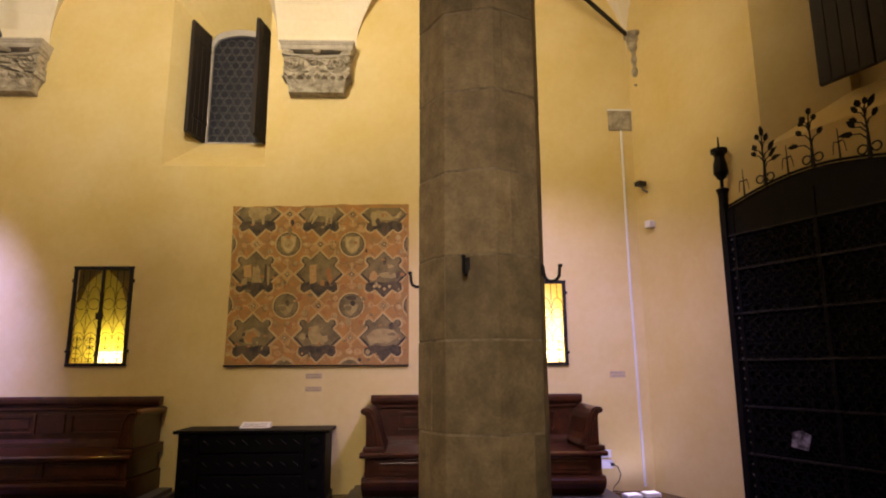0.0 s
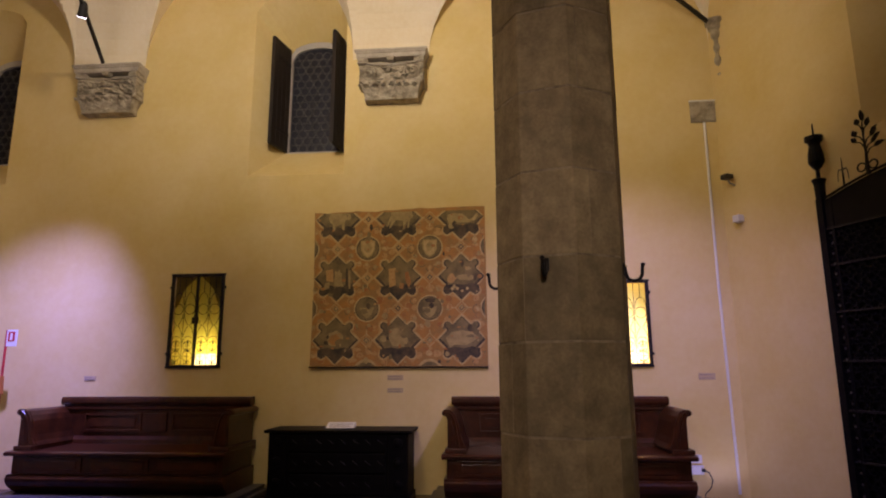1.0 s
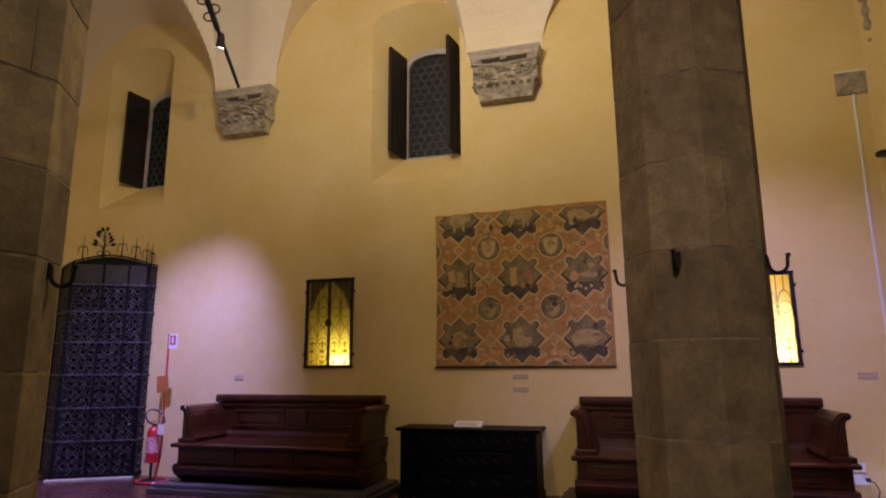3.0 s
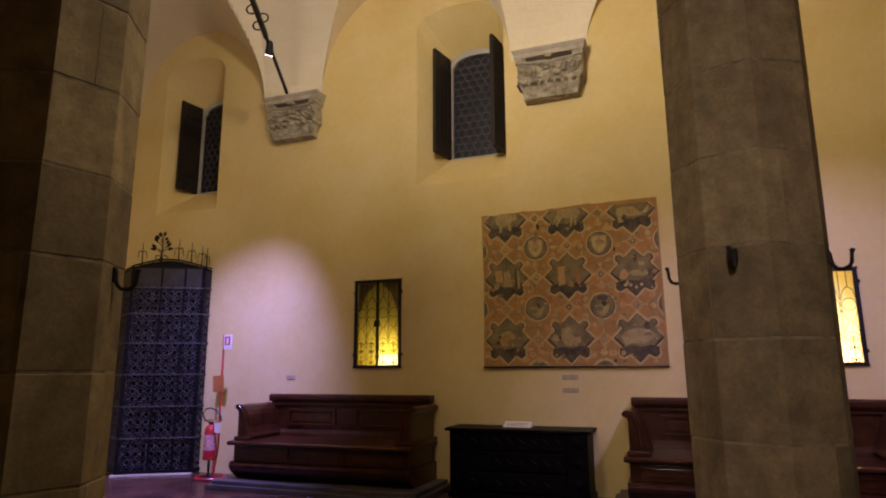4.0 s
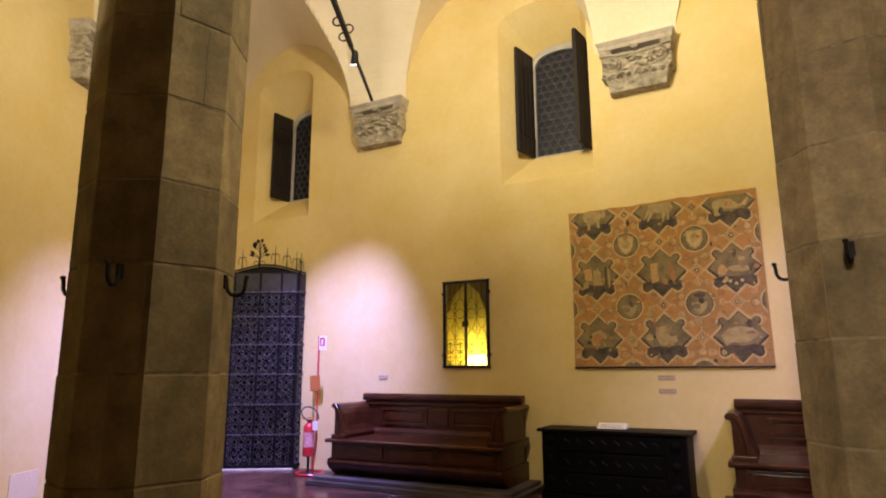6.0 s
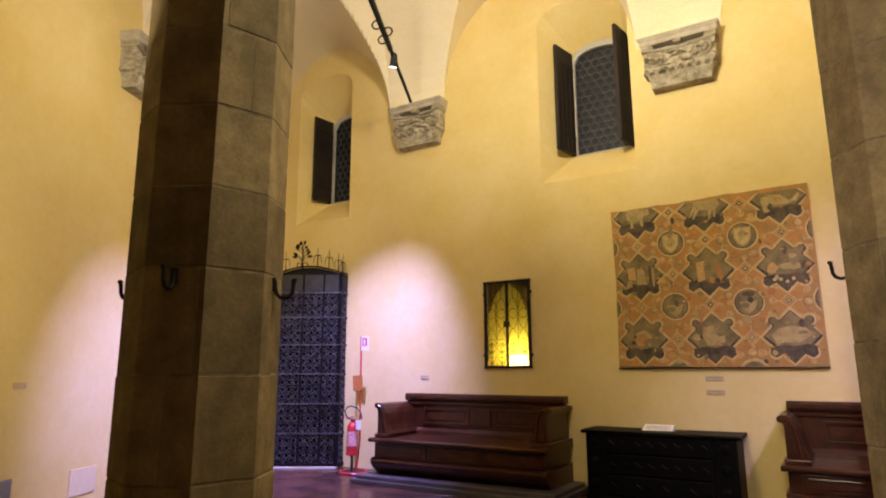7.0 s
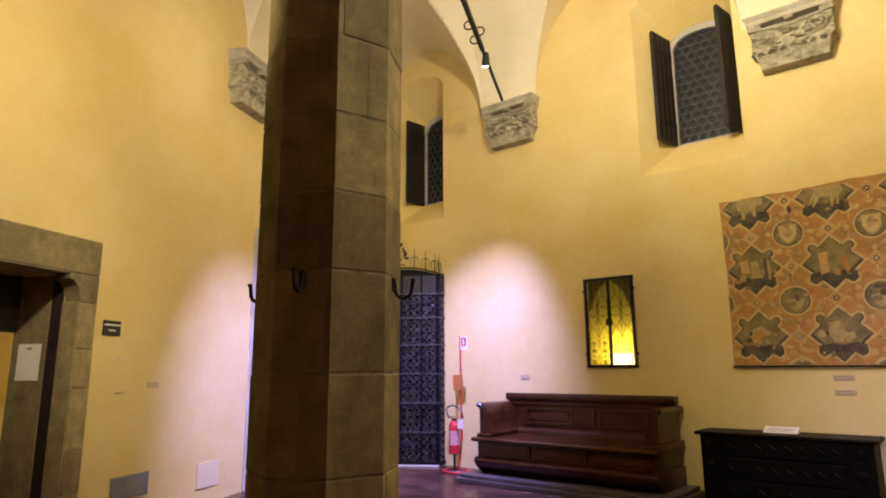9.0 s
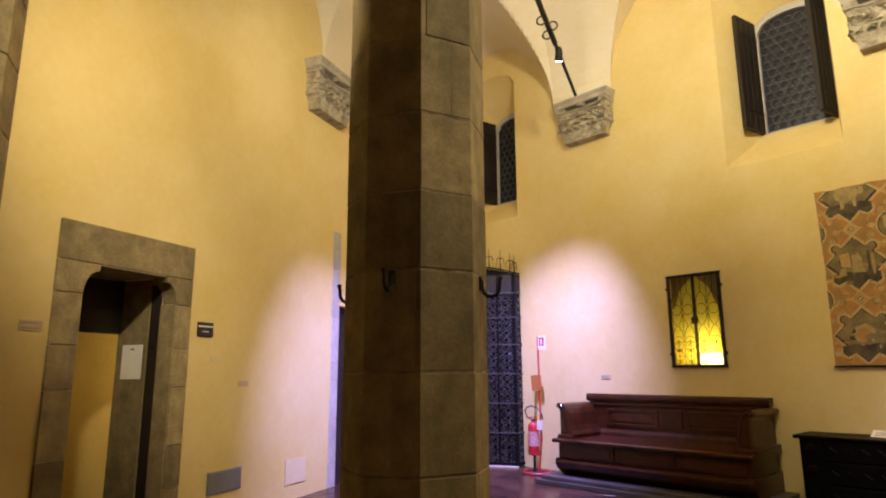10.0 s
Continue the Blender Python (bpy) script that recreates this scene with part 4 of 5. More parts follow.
def bench(m, label, L):
    """A long settle: footboard, boxed seat with a curved base, arms with scrolled tops, panelled back. x along 0..L, the back at y = 0, front at -0.82."""
    e = thing("wooden_settle", m, label, "bench", "wall benches")
    part("footboard", box(-0.22, L + 0.22, -0.98, 0.10, 0.0, 0.055, 0.008), STEP, e, "dark low platform")
    part("footboard_edge", box(-0.17, L + 0.17, -0.92, 0.10, 0.055, 0.10, 0.008), STEP, e)
    # curved base moulding: profile in y, z
    prof = [(-0.62, 0.10), (-0.66, 0.12), (-0.70, 0.15), (-0.755, 0.19), (-0.79, 0.235), (-0.80, 0.27), (-0.785, 0.285), (-0.785, 0.30), (-0.76, 0.31), (0.05, 0.31), (0.05, 0.10)]
    part("base", prism(prof, -0.03, L + 0.03, "x", 0.004), WALNUT, e, "swelling base moulding")
    part("seat_box", box(0.0, L, -0.745, 0.04, 0.31, 0.50, 0.004), WALNUT, e)
    for k in range(3):
        x0, x1 = 0.10 + k * 0.76, 0.10 + k * 0.76 + 0.70
        fr = box(x0, x1, -0.762, -0.74, 0.335, 0.485, 0.004)
        part("panel_frame", fr, WALNUT, e)
        part("panel", box(x0 + 0.05, x1 - 0.05, -0.77, -0.75, 0.365, 0.455, 0.008), WALNUT, e)
    part("seat", prism([(-0.815, 0.505), (-0.83, 0.52), (-0.83, 0.54), (-0.80, 0.552), (0.03, 0.552), (0.03, 0.50), (-0.78, 0.50)], -0.05, L + 0.05, "x", 0.003), WALNUT, e, "polished seat board")
    part("backboard", box(0.02, L - 0.02, -0.03, 0.05, 0.55, 1.04, 0.004), WALNUT, e)
    part("top_rail", prism([(-0.06, 1.0), (-0.075, 1.03), (-0.075, 1.07), (-0.055, 1.095), (0.055, 1.095), (0.055, 1.0)], 0.0, L, "x", 0.004), WALNUT, e)
    part("back_moulding", prism([(-0.03, 0.94), (-0.055, 0.955), (-0.055, 0.975), (-0.03, 0.985)], 0.05, L - 0.05, "x"), WALNUT, e)
    part("skirting", prism([(-0.03, 0.55), (-0.075, 0.55), (-0.07, 0.60), (-0.04, 0.63), (-0.03, 0.64)], 0.05, L - 0.05, "x"), WALNUT, e)
    for x0, x1 in ((0.30, 1.02), (1.40, 2.12)):
        b = bmesh.new()
        for a in ((x0, x1, 0.88, 0.905), (x0, x1, 0.69, 0.715), (x0, x0 + 0.025, 0.715, 0.88), (x1 - 0.025, x1, 0.715, 0.88)):
            box(a[0], a[1], -0.052, -0.028, a[2], a[3], 0.0, b)
        part("panel_frame", b, WALNUT, e)
        part("panel", box(x0 + 0.07, x1 - 0.07, -0.04, -0.028, 0.745, 0.85, 0.005), WALNUT, e)
    part("panel_frame", box(1.08, 1.34, -0.05, -0.028, 0.69, 0.905, 0.006), WALNUT, e)
    for side, xc in ((-1, 0.0), (1, L)):
        x0, x1 = (xc, xc + 0.15) if side < 0 else (xc - 0.15, xc)
        a = new("arm")
        a.parent = e
        xo = x0 if side < 0 else x1
        q = -side
        # section of the arm: upright outside with a rolled lip, swept down to the seat inside
        sec = [(0.0, 0.60), (0.0, 0.88), (-0.012, 0.915), (-0.045, 0.925), (-0.06, 0.945), (-0.055, 0.97), (-0.03, 0.985), (0.02, 0.985), (0.06, 0.965), (0.095, 0.92), (0.12, 0.86),
               (0.135, 0.79), (0.15, 0.71), (0.175, 0.645), (0.205, 0.60)]
        pts = [(xo + q * x, z) for x, z in sec]
        if side > 0:
            pts = pts[::-1]
        part("side", prism(pts, -0.66, 0.03, "y"), WALNUT, a, "swept polished arm")
        front = [(xo + q * (x * 0.96 + 0.003), 0.60 + (z - 0.60) * 1.012) for x, z in sec]
        if side > 0:
            front = front[::-1]
        part("arm_front", prism(front, -0.70, -0.665, "y", 0.004), WALNUT, a, "scrolled arm front")
        part("arm_rib", tube([(xo + q * x, -0.705, z) for x, z in [(-0.03, 0.955), (0.015, 0.965), (0.05, 0.935), (0.078, 0.88), (0.095, 0.80), (0.11, 0.70), (0.125, 0.62)]], 0.011, 6), WALNUT, a, "raised edge moulding")
        part("arm_panel", prism([(xo + q * x, z) for x, z in ((0.02, 0.63), (0.09, 0.63), (0.06, 0.82), (0.03, 0.88), (0.02, 0.86))][::q], -0.708, -0.695, "y"), WALNUT, a)
        part("arm_foot", box(x0 - 0.02, x1 + 0.05, -0.735, 0.03, 0.552, 0.60, 0.01), WALNUT, a)
    return e


bench(pose(-5.305, W - 0.06, 0), "dark walnut settle with scrolled arms on a low platform", 2.37)
bench(pose(-0.56, W - 0.06, 0), "dark walnut settle with scrolled arms behind the pier", 2.43)

# ---- chest ----
# lighter wood for some drawer ridges, faint glints put into the colour
RIDGE = material("glint_ridge", (0.018, 0.016, 0.017), (0.006, 0.0055, 0.006), 20, 0.55, 0.1, 60, spec=0.25)
SILVER = material("worn_bright_metal", (0.2, 0.19, 0.185), (0.08, 0.076, 0.076), 20, 0.35, 0.1, 60, 0.9)


def chest(m):
    e = thing("chest_of_drawers", m, "low black wooden chest with rows of carved drawers", "chest")
    w, d, h = 1.55, 0.50, 0.755
    part("carcass", box(0, w, -d, 0, 0.05, h - 0.035, 0.006), BLACKWOOD, e)
    part("plinth", box(-0.02, w + 0.02, -d - 0.02, 0.0, 0.0, 0.07, 0.008), BLACKWOOD, e)
    part("top", prism([(-d - 0.045, h - 0.02), (-d - 0.04, h), (0.0, h), (0.0, h - 0.035), (-d - 0.02, h - 0.035)], -0.045, w + 0.045, "x", 0.003), BLACKWOOD, e)
    for x in (0.0, w - 0.22):
        part("pilaster", box(x + 0.01, x + 0.21, -d - 0.02, -d + 0.01, 0.08, h - 0.045, 0.008), BLACKWOOD, e)
        for z in (0.2, 0.42, 0.62):
            part("boss", lathe([(0.055, 0), (0.05, 0.015), (0.02, 0.025)], 14), BLACKWOOD, e, "", pose(x + 0.11, -d - 0.018, z, 90))
    for z0 in (0.09, 0.31, 0.53):
        dr = part("drawer", box(0.24, w - 0.24, -d - 0.018, -d + 0.01, z0, z0 + 0.20, 0.008), BLACKWOOD, e)
        n = 8
        for k in range(n):
            x = 0.30 + (w - 0.60) * k / (n - 1)
            g = tube([(x - 0.03, -d - 0.022, z0 + 0.125), (x, -d - 0.034, z0 + 0.105), (x + 0.03, -d - 0.022, z0 + 0.080)], 0.006, 6)
            part("gadroon", g, RIDGE if (k > 2 and z0 > 0.2) or k % 2 == 0 else BLACKWOOD, dr, "carved ridge, some lightened for a glint")
    return e


chest(pose(-2.555, W - 0.01, 0))
PAPER = material("white_paper", (0.80, 0.79, 0.75), (0.74, 0.73, 0.70), 8, 0.7, 0.02)
e = thing("information_sheet", pose(-1.98, W - 0.30, 0.757), "white information sheet propped on the black chest", "sheet")
part("holder", prism([(0.0, 0.0), (0.14, 0.055), (0.15, 0.055), (0.15, 0.0)], 0.0, 0.32, "x"), PAPER, e)
INK = material("grey_ink", (0.34, 0.28, 0.22), (0.27, 0.22, 0.17), 8, 0.8, 0.0)
for k in range(3):
    part("text_bar", box(0.03, 0.29 - 0.03 * (k % 2), 0.035 + 0.03 * k, 0.043 + 0.03 * k, 0.0005, 0.0015), INK, e, "", pose(0, 0, 0.0, 21.4))

# ---- wrought iron gates ----


def lattice(x0, x1, z0, z1, cell=0.105):
    """Quatrefoil ironwork: one joined net of lobed rings and studs."""
    unit = bmesh.new()
    r = cell * 0.27
    for k in range(4):
        cx, cz = r * 1.05 * math.cos(math.pi / 2 * k), r * 1.05 * math.sin(math.pi / 2 * k)
        a0 = math.pi / 2 * k - math.pi * 0.75
        join(unit, tube([(cx + r * 0.8 * math.cos(a0 + math.pi * 1.5 * i / 7), 0, cz + r * 0.8 * math.sin(a0 + math.pi * 1.5 * i / 7)) for i in range(8)], 0.0112, 4))
    join(unit, box(-0.010, 0.010, -0.012, 0.008, -0.010, 0.010))
    me = bpy.data.meshes.new("unit")
    unit.to_mesh(me)
    unit.free()
    n, mrow = max(1, round((x1 - x0) / cell)), max(1, round((z1 - z0) / cell))
    vs = np.empty(len(me.vertices) * 3)
    me.vertices.foreach_get("co", vs)
    vs = vs.reshape(-1, 3)
    faces = [tuple(p.vertices) for p in me.polygons]
    bpy.data.meshes.remove(me)
    av, af = [], []
    for i in range(n):
        for j in range(mrow):
            o = len(av)
            off = np.array((x0 + (i + 0.5) * (x1 - x0) / n, 0, z0 + (j + 0.5) * (z1 - z0) / mrow))
            av += [tuple(p) for p in vs + off]
            af += [tuple(o + q for q in f) for f in faces]
    return av, af


def net(name, data, mat, parent):
    me = bpy.data.meshes.new(name)
    me.from_pydata(data[0], [], data[1])
    me.materials.append(mat)
    o = new(name, me)
    o.parent = parent
    return o


def trident(parent, x, z, s=1.0):
    b = tube([(x, 0, z - 0.02), (x, 0, z + 0.22 * s)], 0.008 * s, 6, 0.3)
    for q in (-1, 1):
        join(b, tube([(x, 0, z + 0.12 * s), (x + q * 0.03 * s, 0, z + 0.13 * s), (x + q * 0.04 * s, 0, z + 0.10 * s), (x + q * 0.045 * s, 0, z + 0.04 * s)], 0.006 * s, 5, 0.4))
    return part("trident", b, IRONDULL, parent)


def flower(parent, x, z, s=1.0, seed=1):
    """A forged spray: thick stem, two ring curls at its foot, low outward branches and stalked leaves above."""
    rnd = random.Random(seed)
    f = part("flower_spray", tube([(x, 0, z - 0.02), (x, 0, z + 0.08 * s), (x + 0.004, 0, z + 0.17 * s), (x - 0.004, 0, z + 0.37 * s)], 0.019 * s, 7, 0.3), IRONDULL, parent, "forged spray of leaves")
    for q in (-1, 1):
        part("curl", tube([(x + q * (0.05 - 0.035 * math.cos(k * 0.48)) * s, 0, z + (0.055 - 0.035 * math.sin(k * 0.48)) * s) for k in range(13)], 0.007 * s, 5), IRONDULL, f)
    specs = [(q, 0.10 + 0.055 * k + (0.02 if q > 0 else 0), (0.115, 0.10, 0.085, 0.06, 0.03)[k], (25, 55, 60, 68, 80)[k]) for k in range(5) for q in (-1, 1)]
    for q, up, out, lean in specs:
        if rnd.random() < 0.18:
            continue
        up += rnd.uniform(-0.025, 0.025)
        out *= 0.78 * s * rnd.uniform(0.85, 1.15)
        a = radians(lean + rnd.uniform(-12, 12))
        p0 = Vector((x, 0, z + up * s))
        p1 = p0 + Vector((q * out * 0.45, -0.012, 0.055 * s))
        p2 = p0 + Vector((q * out, -0.018, 0.065 * s))
        part("stalk", tube([p0, p1, p2], 0.0065 * s, 5, 0.7), IRONDULL, f)
        L = rnd.uniform(0.055, 0.11) * s
        fold = rnd.uniform(0.006, 0.02)
        way, side = Vector((q * math.cos(a), 0, math.sin(a))), Vector((-q * math.sin(a), 0, math.cos(a)))
        lb = bmesh.new()
        rows = []
        for i in range(6):
            v = i / 5
            w = 0.025 * s * math.sin(math.pi * min(1, v * 0.86 + 0.14)) * rnd.uniform(0.75, 1.2)
            c = p2 + way * (L * v) + Vector((0, 0, -0.018 * v * v * s))
            rows.append((lb.verts.new(c - side * w + Vector((0, -fold * v, 0))), lb.verts.new(c), lb.verts.new(c + side * w + Vector((0, -fold * v, 0)))))
        for p, r in zip(rows, rows[1:]):
            lb.faces.new((p[0], p[1], r[1], r[0]))
            lb.faces.new((p[1], p[2], r[2], r[1]))
        bmesh.ops.solidify(lb, geom=lb.faces[:], thickness=0.006)
        part("leaf", lb, IRONDULL, f)
    return f


def gate_leaf(parent, m, w, h, rise, rails, mids, crest=True, cell=0.105, metal=None):
    """One leaf in its own frame: x 0..w, facing -y."""
    metal = metal or LATTICE
    g = new("gate_leaf")
    g.parent = parent
    g.matrix_basis = m
    for x in (0.0, w):
        part("stile", box(x - 0.022, x + 0.022, -0.022, 0.022, 0.02, h, 0.004), IRON, g)
    for x in mids:
        part("stile", box(x - 0.016, x + 0.016, -0.018, 0.018, 0.02, h, 0.004), IRON, g)
    for z in rails:
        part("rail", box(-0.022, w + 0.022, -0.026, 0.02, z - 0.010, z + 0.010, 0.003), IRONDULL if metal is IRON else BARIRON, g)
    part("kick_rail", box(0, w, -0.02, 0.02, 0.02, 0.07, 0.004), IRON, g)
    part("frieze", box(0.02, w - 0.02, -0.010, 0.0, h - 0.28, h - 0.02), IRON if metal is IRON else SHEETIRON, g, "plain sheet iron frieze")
    arch = [(w * i / 20, h - 0.02 + rise * math.sin(math.pi * i / 20)) for i in range(21)]
    for dz, r in ((0.0, 0.015), (0.035, 0.012)):
        part("arch_bar", tube([(x, 0, z + dz) for x, z in arch], r, 6), IRON, g)
    if rise > 0.03:
        part("tympanum", prism([(0, h - 0.03)] + arch + [(w, h - 0.03)], -0.004, 0.004, "y"), IRON, g)
    net("lattice", lattice(0.025, w - 0.025, 0.07, h - 0.285, cell), metal, g)
    return g, arch


LRAILS = [0.49, 0.92, 1.36, 1.80, 2.22, 2.60]
gate = thing("iron_gate", pose(-7.36, 6.755, 0, 0, 0, 31), "tall wrought iron gate with quatrefoil lattice and forged crest", "gate")
gw = 0.975
g, arch = gate_leaf(gate, pose(0, 0, 0), gw, 2.905, 0.10, LRAILS, (0.40, 0.72), True, 0.106)
for k, x in enumerate((0.10, 0.60, 0.78, 0.93)):
    trident(g, x, 2.925 + 0.10 * math.sin(math.pi * x / gw), 1.4)
flower(g, 0.36, 2.995, 0.95, 3)
# black sheet added to stand in for the shade behind the bars
part("sheet", box(0.02, gw - 0.02, 0.035, 0.039, 0.05, 2.84), IRON, g, "sheet added for the shade behind the lattice")
part("threshold", box(-0.05, gw + 0.02, -0.10, 0.08, 0.0, 0.022, 0.005), SLABSTONE, gate, "pale worn stone threshold")
g2, _ = gate_leaf(gate, pose(gw, 0, 0, 0, 0, 62), 0.33, 2.905, 0.0, LRAILS, (), True, 0.106)
trident(g2, 0.04, 2.91, 1.4)
g3, _ = gate_leaf(gate, pose(0, 0, 0, 0, 0, 118), 0.60, 2.905, 0.0, LRAILS, (), True, 0.106)

gate = thing("iron_gate", RIGHT @ pose(1.385, -0.13, 0), "wide wrought iron gate with arched top and leafy crest", "gate")
GW = 1.9
RRAILS = [0.14, 0.58, 1.02, 1.46, 1.91, 2.35, 2.70]
# right gate takes the near-black iron so that it reads dark
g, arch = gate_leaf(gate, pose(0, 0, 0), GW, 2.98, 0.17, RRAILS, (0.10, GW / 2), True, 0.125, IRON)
# same stand-in for the shade behind this gate
part("sheet", box(0.02, GW - 0.02, 0.03, 0.034, 0.02, 2.95), IRON, g, "sheet added for the shade behind the lattice")
for k in range(7):
    x = 0.255 + k * 0.242
    z = 3.0 + 0.17 * math.sin(math.pi * x / GW)
    if k % 2 == 0:
        trident(g, x, z, 1.25)
    else:
        flower(g, x, z, 1.12, 20 + k)
post = part("post", box(-0.035, 0.035, -0.04, 0.04, 0, 3.0, 0.005), IRON, gate)
part("cup", lathe([(0.035, 2.98), (0.045, 3.0), (0.05, 3.15), (0.065, 3.20), (0.05, 3.21), (0.02, 3.22), (0.018, 3.30), (0.04, 3.32), (0.075, 3.38), (0.07, 3.46), (0.05, 3.55), (0.06, 3.58), (0.085, 3.60), (0.085, 3.64), (0.05, 3.65), (0.01, 3.66), (0.006, 3.78)], 14), IRON, post, "forged urn finial", pose(0, 0, 0))
for k in range(26):
    part("rivet", lathe([(0.012, 0), (0.010, 0.006), (0.003, 0.009)], 6), SILVER, post, "", pose(0.085, -0.03, 0.2 + 0.098 * k, 90))
# paper toned down to a dim grey, with near-black patches for its creases
NOTICE = material("dimmed_notice", (0.34, 0.32, 0.35), (0.02, 0.02, 0.024), 16, 0.35, 0.4, 50, lo=0.4, hi=0.6)
e = thing("paper_notice", RIGHT @ pose(1.89, -0.175, 0.675), "crumpled notice on the iron gate, dimmed in its colour", "notice")
part("sheet", prism([(0, 0.02), (0.16, 0), (0.2, 0.13), (0.12, 0.17), (0.03, 0.15)], 0.0, 0.004, "y"), NOTICE, e)

# ---- extinguisher on its stand ----
RED = material("red_enamel", (0.52, 0.030, 0.035), (0.42, 0.022, 0.028), 6, 0.3, 0.01)
BLACKRUBBER = material("black_rubber", (0.02, 0.02, 0.02), (0.012, 0.012, 0.012), 10, 0.5, 0.02)
ORANGE = material("orange_board", (0.48, 0.16, 0.035), (0.40, 0.13, 0.03), 6, 0.7, 0.02)
WHITEP = material("white_plastic", (0.78, 0.77, 0.76), (0.72, 0.71, 0.70), 6, 0.45, 0.01)
st = thing("sign_stand", pose(-6.0, 7.03, 0), "red metal stand with a round foot and small sign", "stand")
part("foot", lathe([(0.17, 0.0), (0.17, 0.012), (0.10, 0.016), (0.02, 0.02)], 28), BLACKRUBBER, st, "dark round foot plate")
part("foot_ring", tube([(0.185 * math.cos(2 * math.pi * k / 28), 0.185 * math.sin(2 * math.pi * k / 28), 0.016) for k in range(29)], 0.015, 8), RED, st, "red rim round the foot")
part("pole", tube([(0.03, 0.02, 0.02), (0.05, 0.06, 0.35), (0.045, 0.07, 0.5), (0.04, 0.07, 1.90)], 0.014, 8), RED, st)
part("leg", tube([(-0.03, 0, 0.02), (-0.03, 0.0, 0.26)], 0.018, 8), BLACKRUBBER, st)
part("cradle", lathe([(0.07, 0.24), (0.085, 0.25), (0.085, 0.28), (0.08, 0.28)], 16), RED, st, "", pose(-0.03, 0, 0))
sg = part("sign", box(0.04, 0.185, 0.060, 0.066, 1.70, 1.90, 0.002), WHITEP, st, "small white and red pictogram sign")
part("pictogram", box(0.07, 0.155, 0.056, 0.060, 1.76, 1.875), RED, sg)
part("pictogram_bar", box(0.097, 0.127, 0.053, 0.056, 1.775, 1.855), WHITEP, sg)
part("orange_board", box(0.0, 0.18, 0.05, 0.056, 1.12, 1.34, 0.002), ORANGE, st, "square orange board", pose(0, 0, 0, 0, -4, 0))
ex = thing("fire_extinguisher", pose(-6.03, 7.03, 0.265), "red powder fire extinguisher with black hose and white label", "extinguisher")
part("cylinder", lathe([(0.065, 0.0), (0.077, 0.012), (0.079, 0.03), (0.079, 0.34), (0.072, 0.385), (0.045, 0.42), (0.022, 0.43)], 24), RED, ex, "", None, True)
lb = lathe([(0.0800, 0.10), (0.0802, 0.10), (0.0802, 0.30), (0.0800, 0.30)], 24)
part("label", lb, material("label_print", (0.70, 0.50, 0.50), (0.45, 0.12, 0.13), 40, 0.5, 0.0, 60), ex, "printed white and red label")
part("valve", box(-0.025, 0.025, -0.02, 0.02, 0.42, 0.47, 0.006), SILVER, ex)
part("handle", box(-0.015, 0.12, -0.012, 0.012, 0.475, 0.49, 0.004), RED, ex, "", pose(0, 0, 0, 0, -12, 0))
part("lever", box(-0.01, 0.11, -0.010, 0.010, 0.45, 0.46, 0.003), RED, ex)
part("hose", tube([(-0.02, 0, 0.45), (-0.10, -0.02, 0.50), (-0.135, -0.02, 0.58), (-0.10, 0, 0.63), (-0.03, 0.0, 0.645), (0.06, 0.02, 0.62), (0.13, 0.02, 0.55), (0.15, 0.02, 0.47)], 0.010, 8), BLACKRUBBER, ex)
part("horn", tube([(0.13, 0.0, 0.36), (0.14, 0.0, 0.2), (0.12, 0.0, 0.12)], 0.014, 8), RED, ex)
part("tag", box(0.10, 0.19, -0.05, -0.047, 0.33, 0.46), PAPER, ex, "white inspection tag")

# ---- doorway in the side wall ----
dw = thing("door_1", LEFT, "grey stone doorway with corbelled lintel, door standing open", "doorway", kind="structure")
xa, xb, xi, xj = -3.86, -2.518, -3.63, -2.70
rnd = random.Random(4)
for x0, x1 in ((xa, xi), (xj, xb)):
    z = 0.0
    for h in (0.42, 0.36, 0.50, 0.33, 0.395):
        part("jamb_stone", box(x0 + 0.002, x1 - 0.002, -0.022 - rnd.uniform(0, 0.006), 0.15, z + 0.003, z + h - 0.003, 0.006), STONE, dw)
        z += h
part("lintel", box(xa, xb, -0.024, 0.15, 2.255, 2.56, 0.008), STONE, dw, "long grey stone lintel")
for s, x0, x1 in ((1, xi, xj), (-1, xj, xi)):
    e0 = xa if s > 0 else xb
    pts = [(e0, 2.008), (x0, 2.008)] + [(x0 + s * (0.13 - 0.13 * math.cos(k * math.pi / 12)), 2.008 + 0.19 * math.sin(k * math.pi / 12)) for k in range(1, 7)] + [(x0 + s * 0.13, 2.252), (e0, 2.252)]
    if s < 0:
        pts = pts[::-1]
    part("corbel_stone", prism(pts, -0.022, 0.15, "y", 0.004), STONE, dw, "curved corbel under the lintel")
part("jamb_lining", box(-2.712, -2.699, -0.018, 0.60, 0.0, 2.008), STONE, dw)
part("lintel_lining", box(-3.50, -2.83, -0.016, 0.60, 2.243, 2.2535), STONE, dw)
# passage beyond it
ps = thing("wall_passage", LEFT, "ochre plastered passage seen through the doorway", "wall", kind="structure")
OCHRE2 = material("passage_plaster", (0.62, 0.50, 0.19), (0.54, 0.42, 0.14), 1.2, 0.9, 0.08)
part("far_wall", box(-5.2, -0.4, 1.5, 1.6, -0.02, 3.0), OCHRE2, ps)
part("near_end", box(-5.3, -5.2, 0.6, 1.6, -0.02, 3.0), OCHRE2, ps)
part("far_end", box(-0.4, -0.3, 0.6, 1.6, -0.02, 3.0), OCHRE2, ps)
# soffit and lintel borrow the shutter colour so the passage head reads dark
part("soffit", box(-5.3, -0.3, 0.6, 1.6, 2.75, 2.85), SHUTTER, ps)
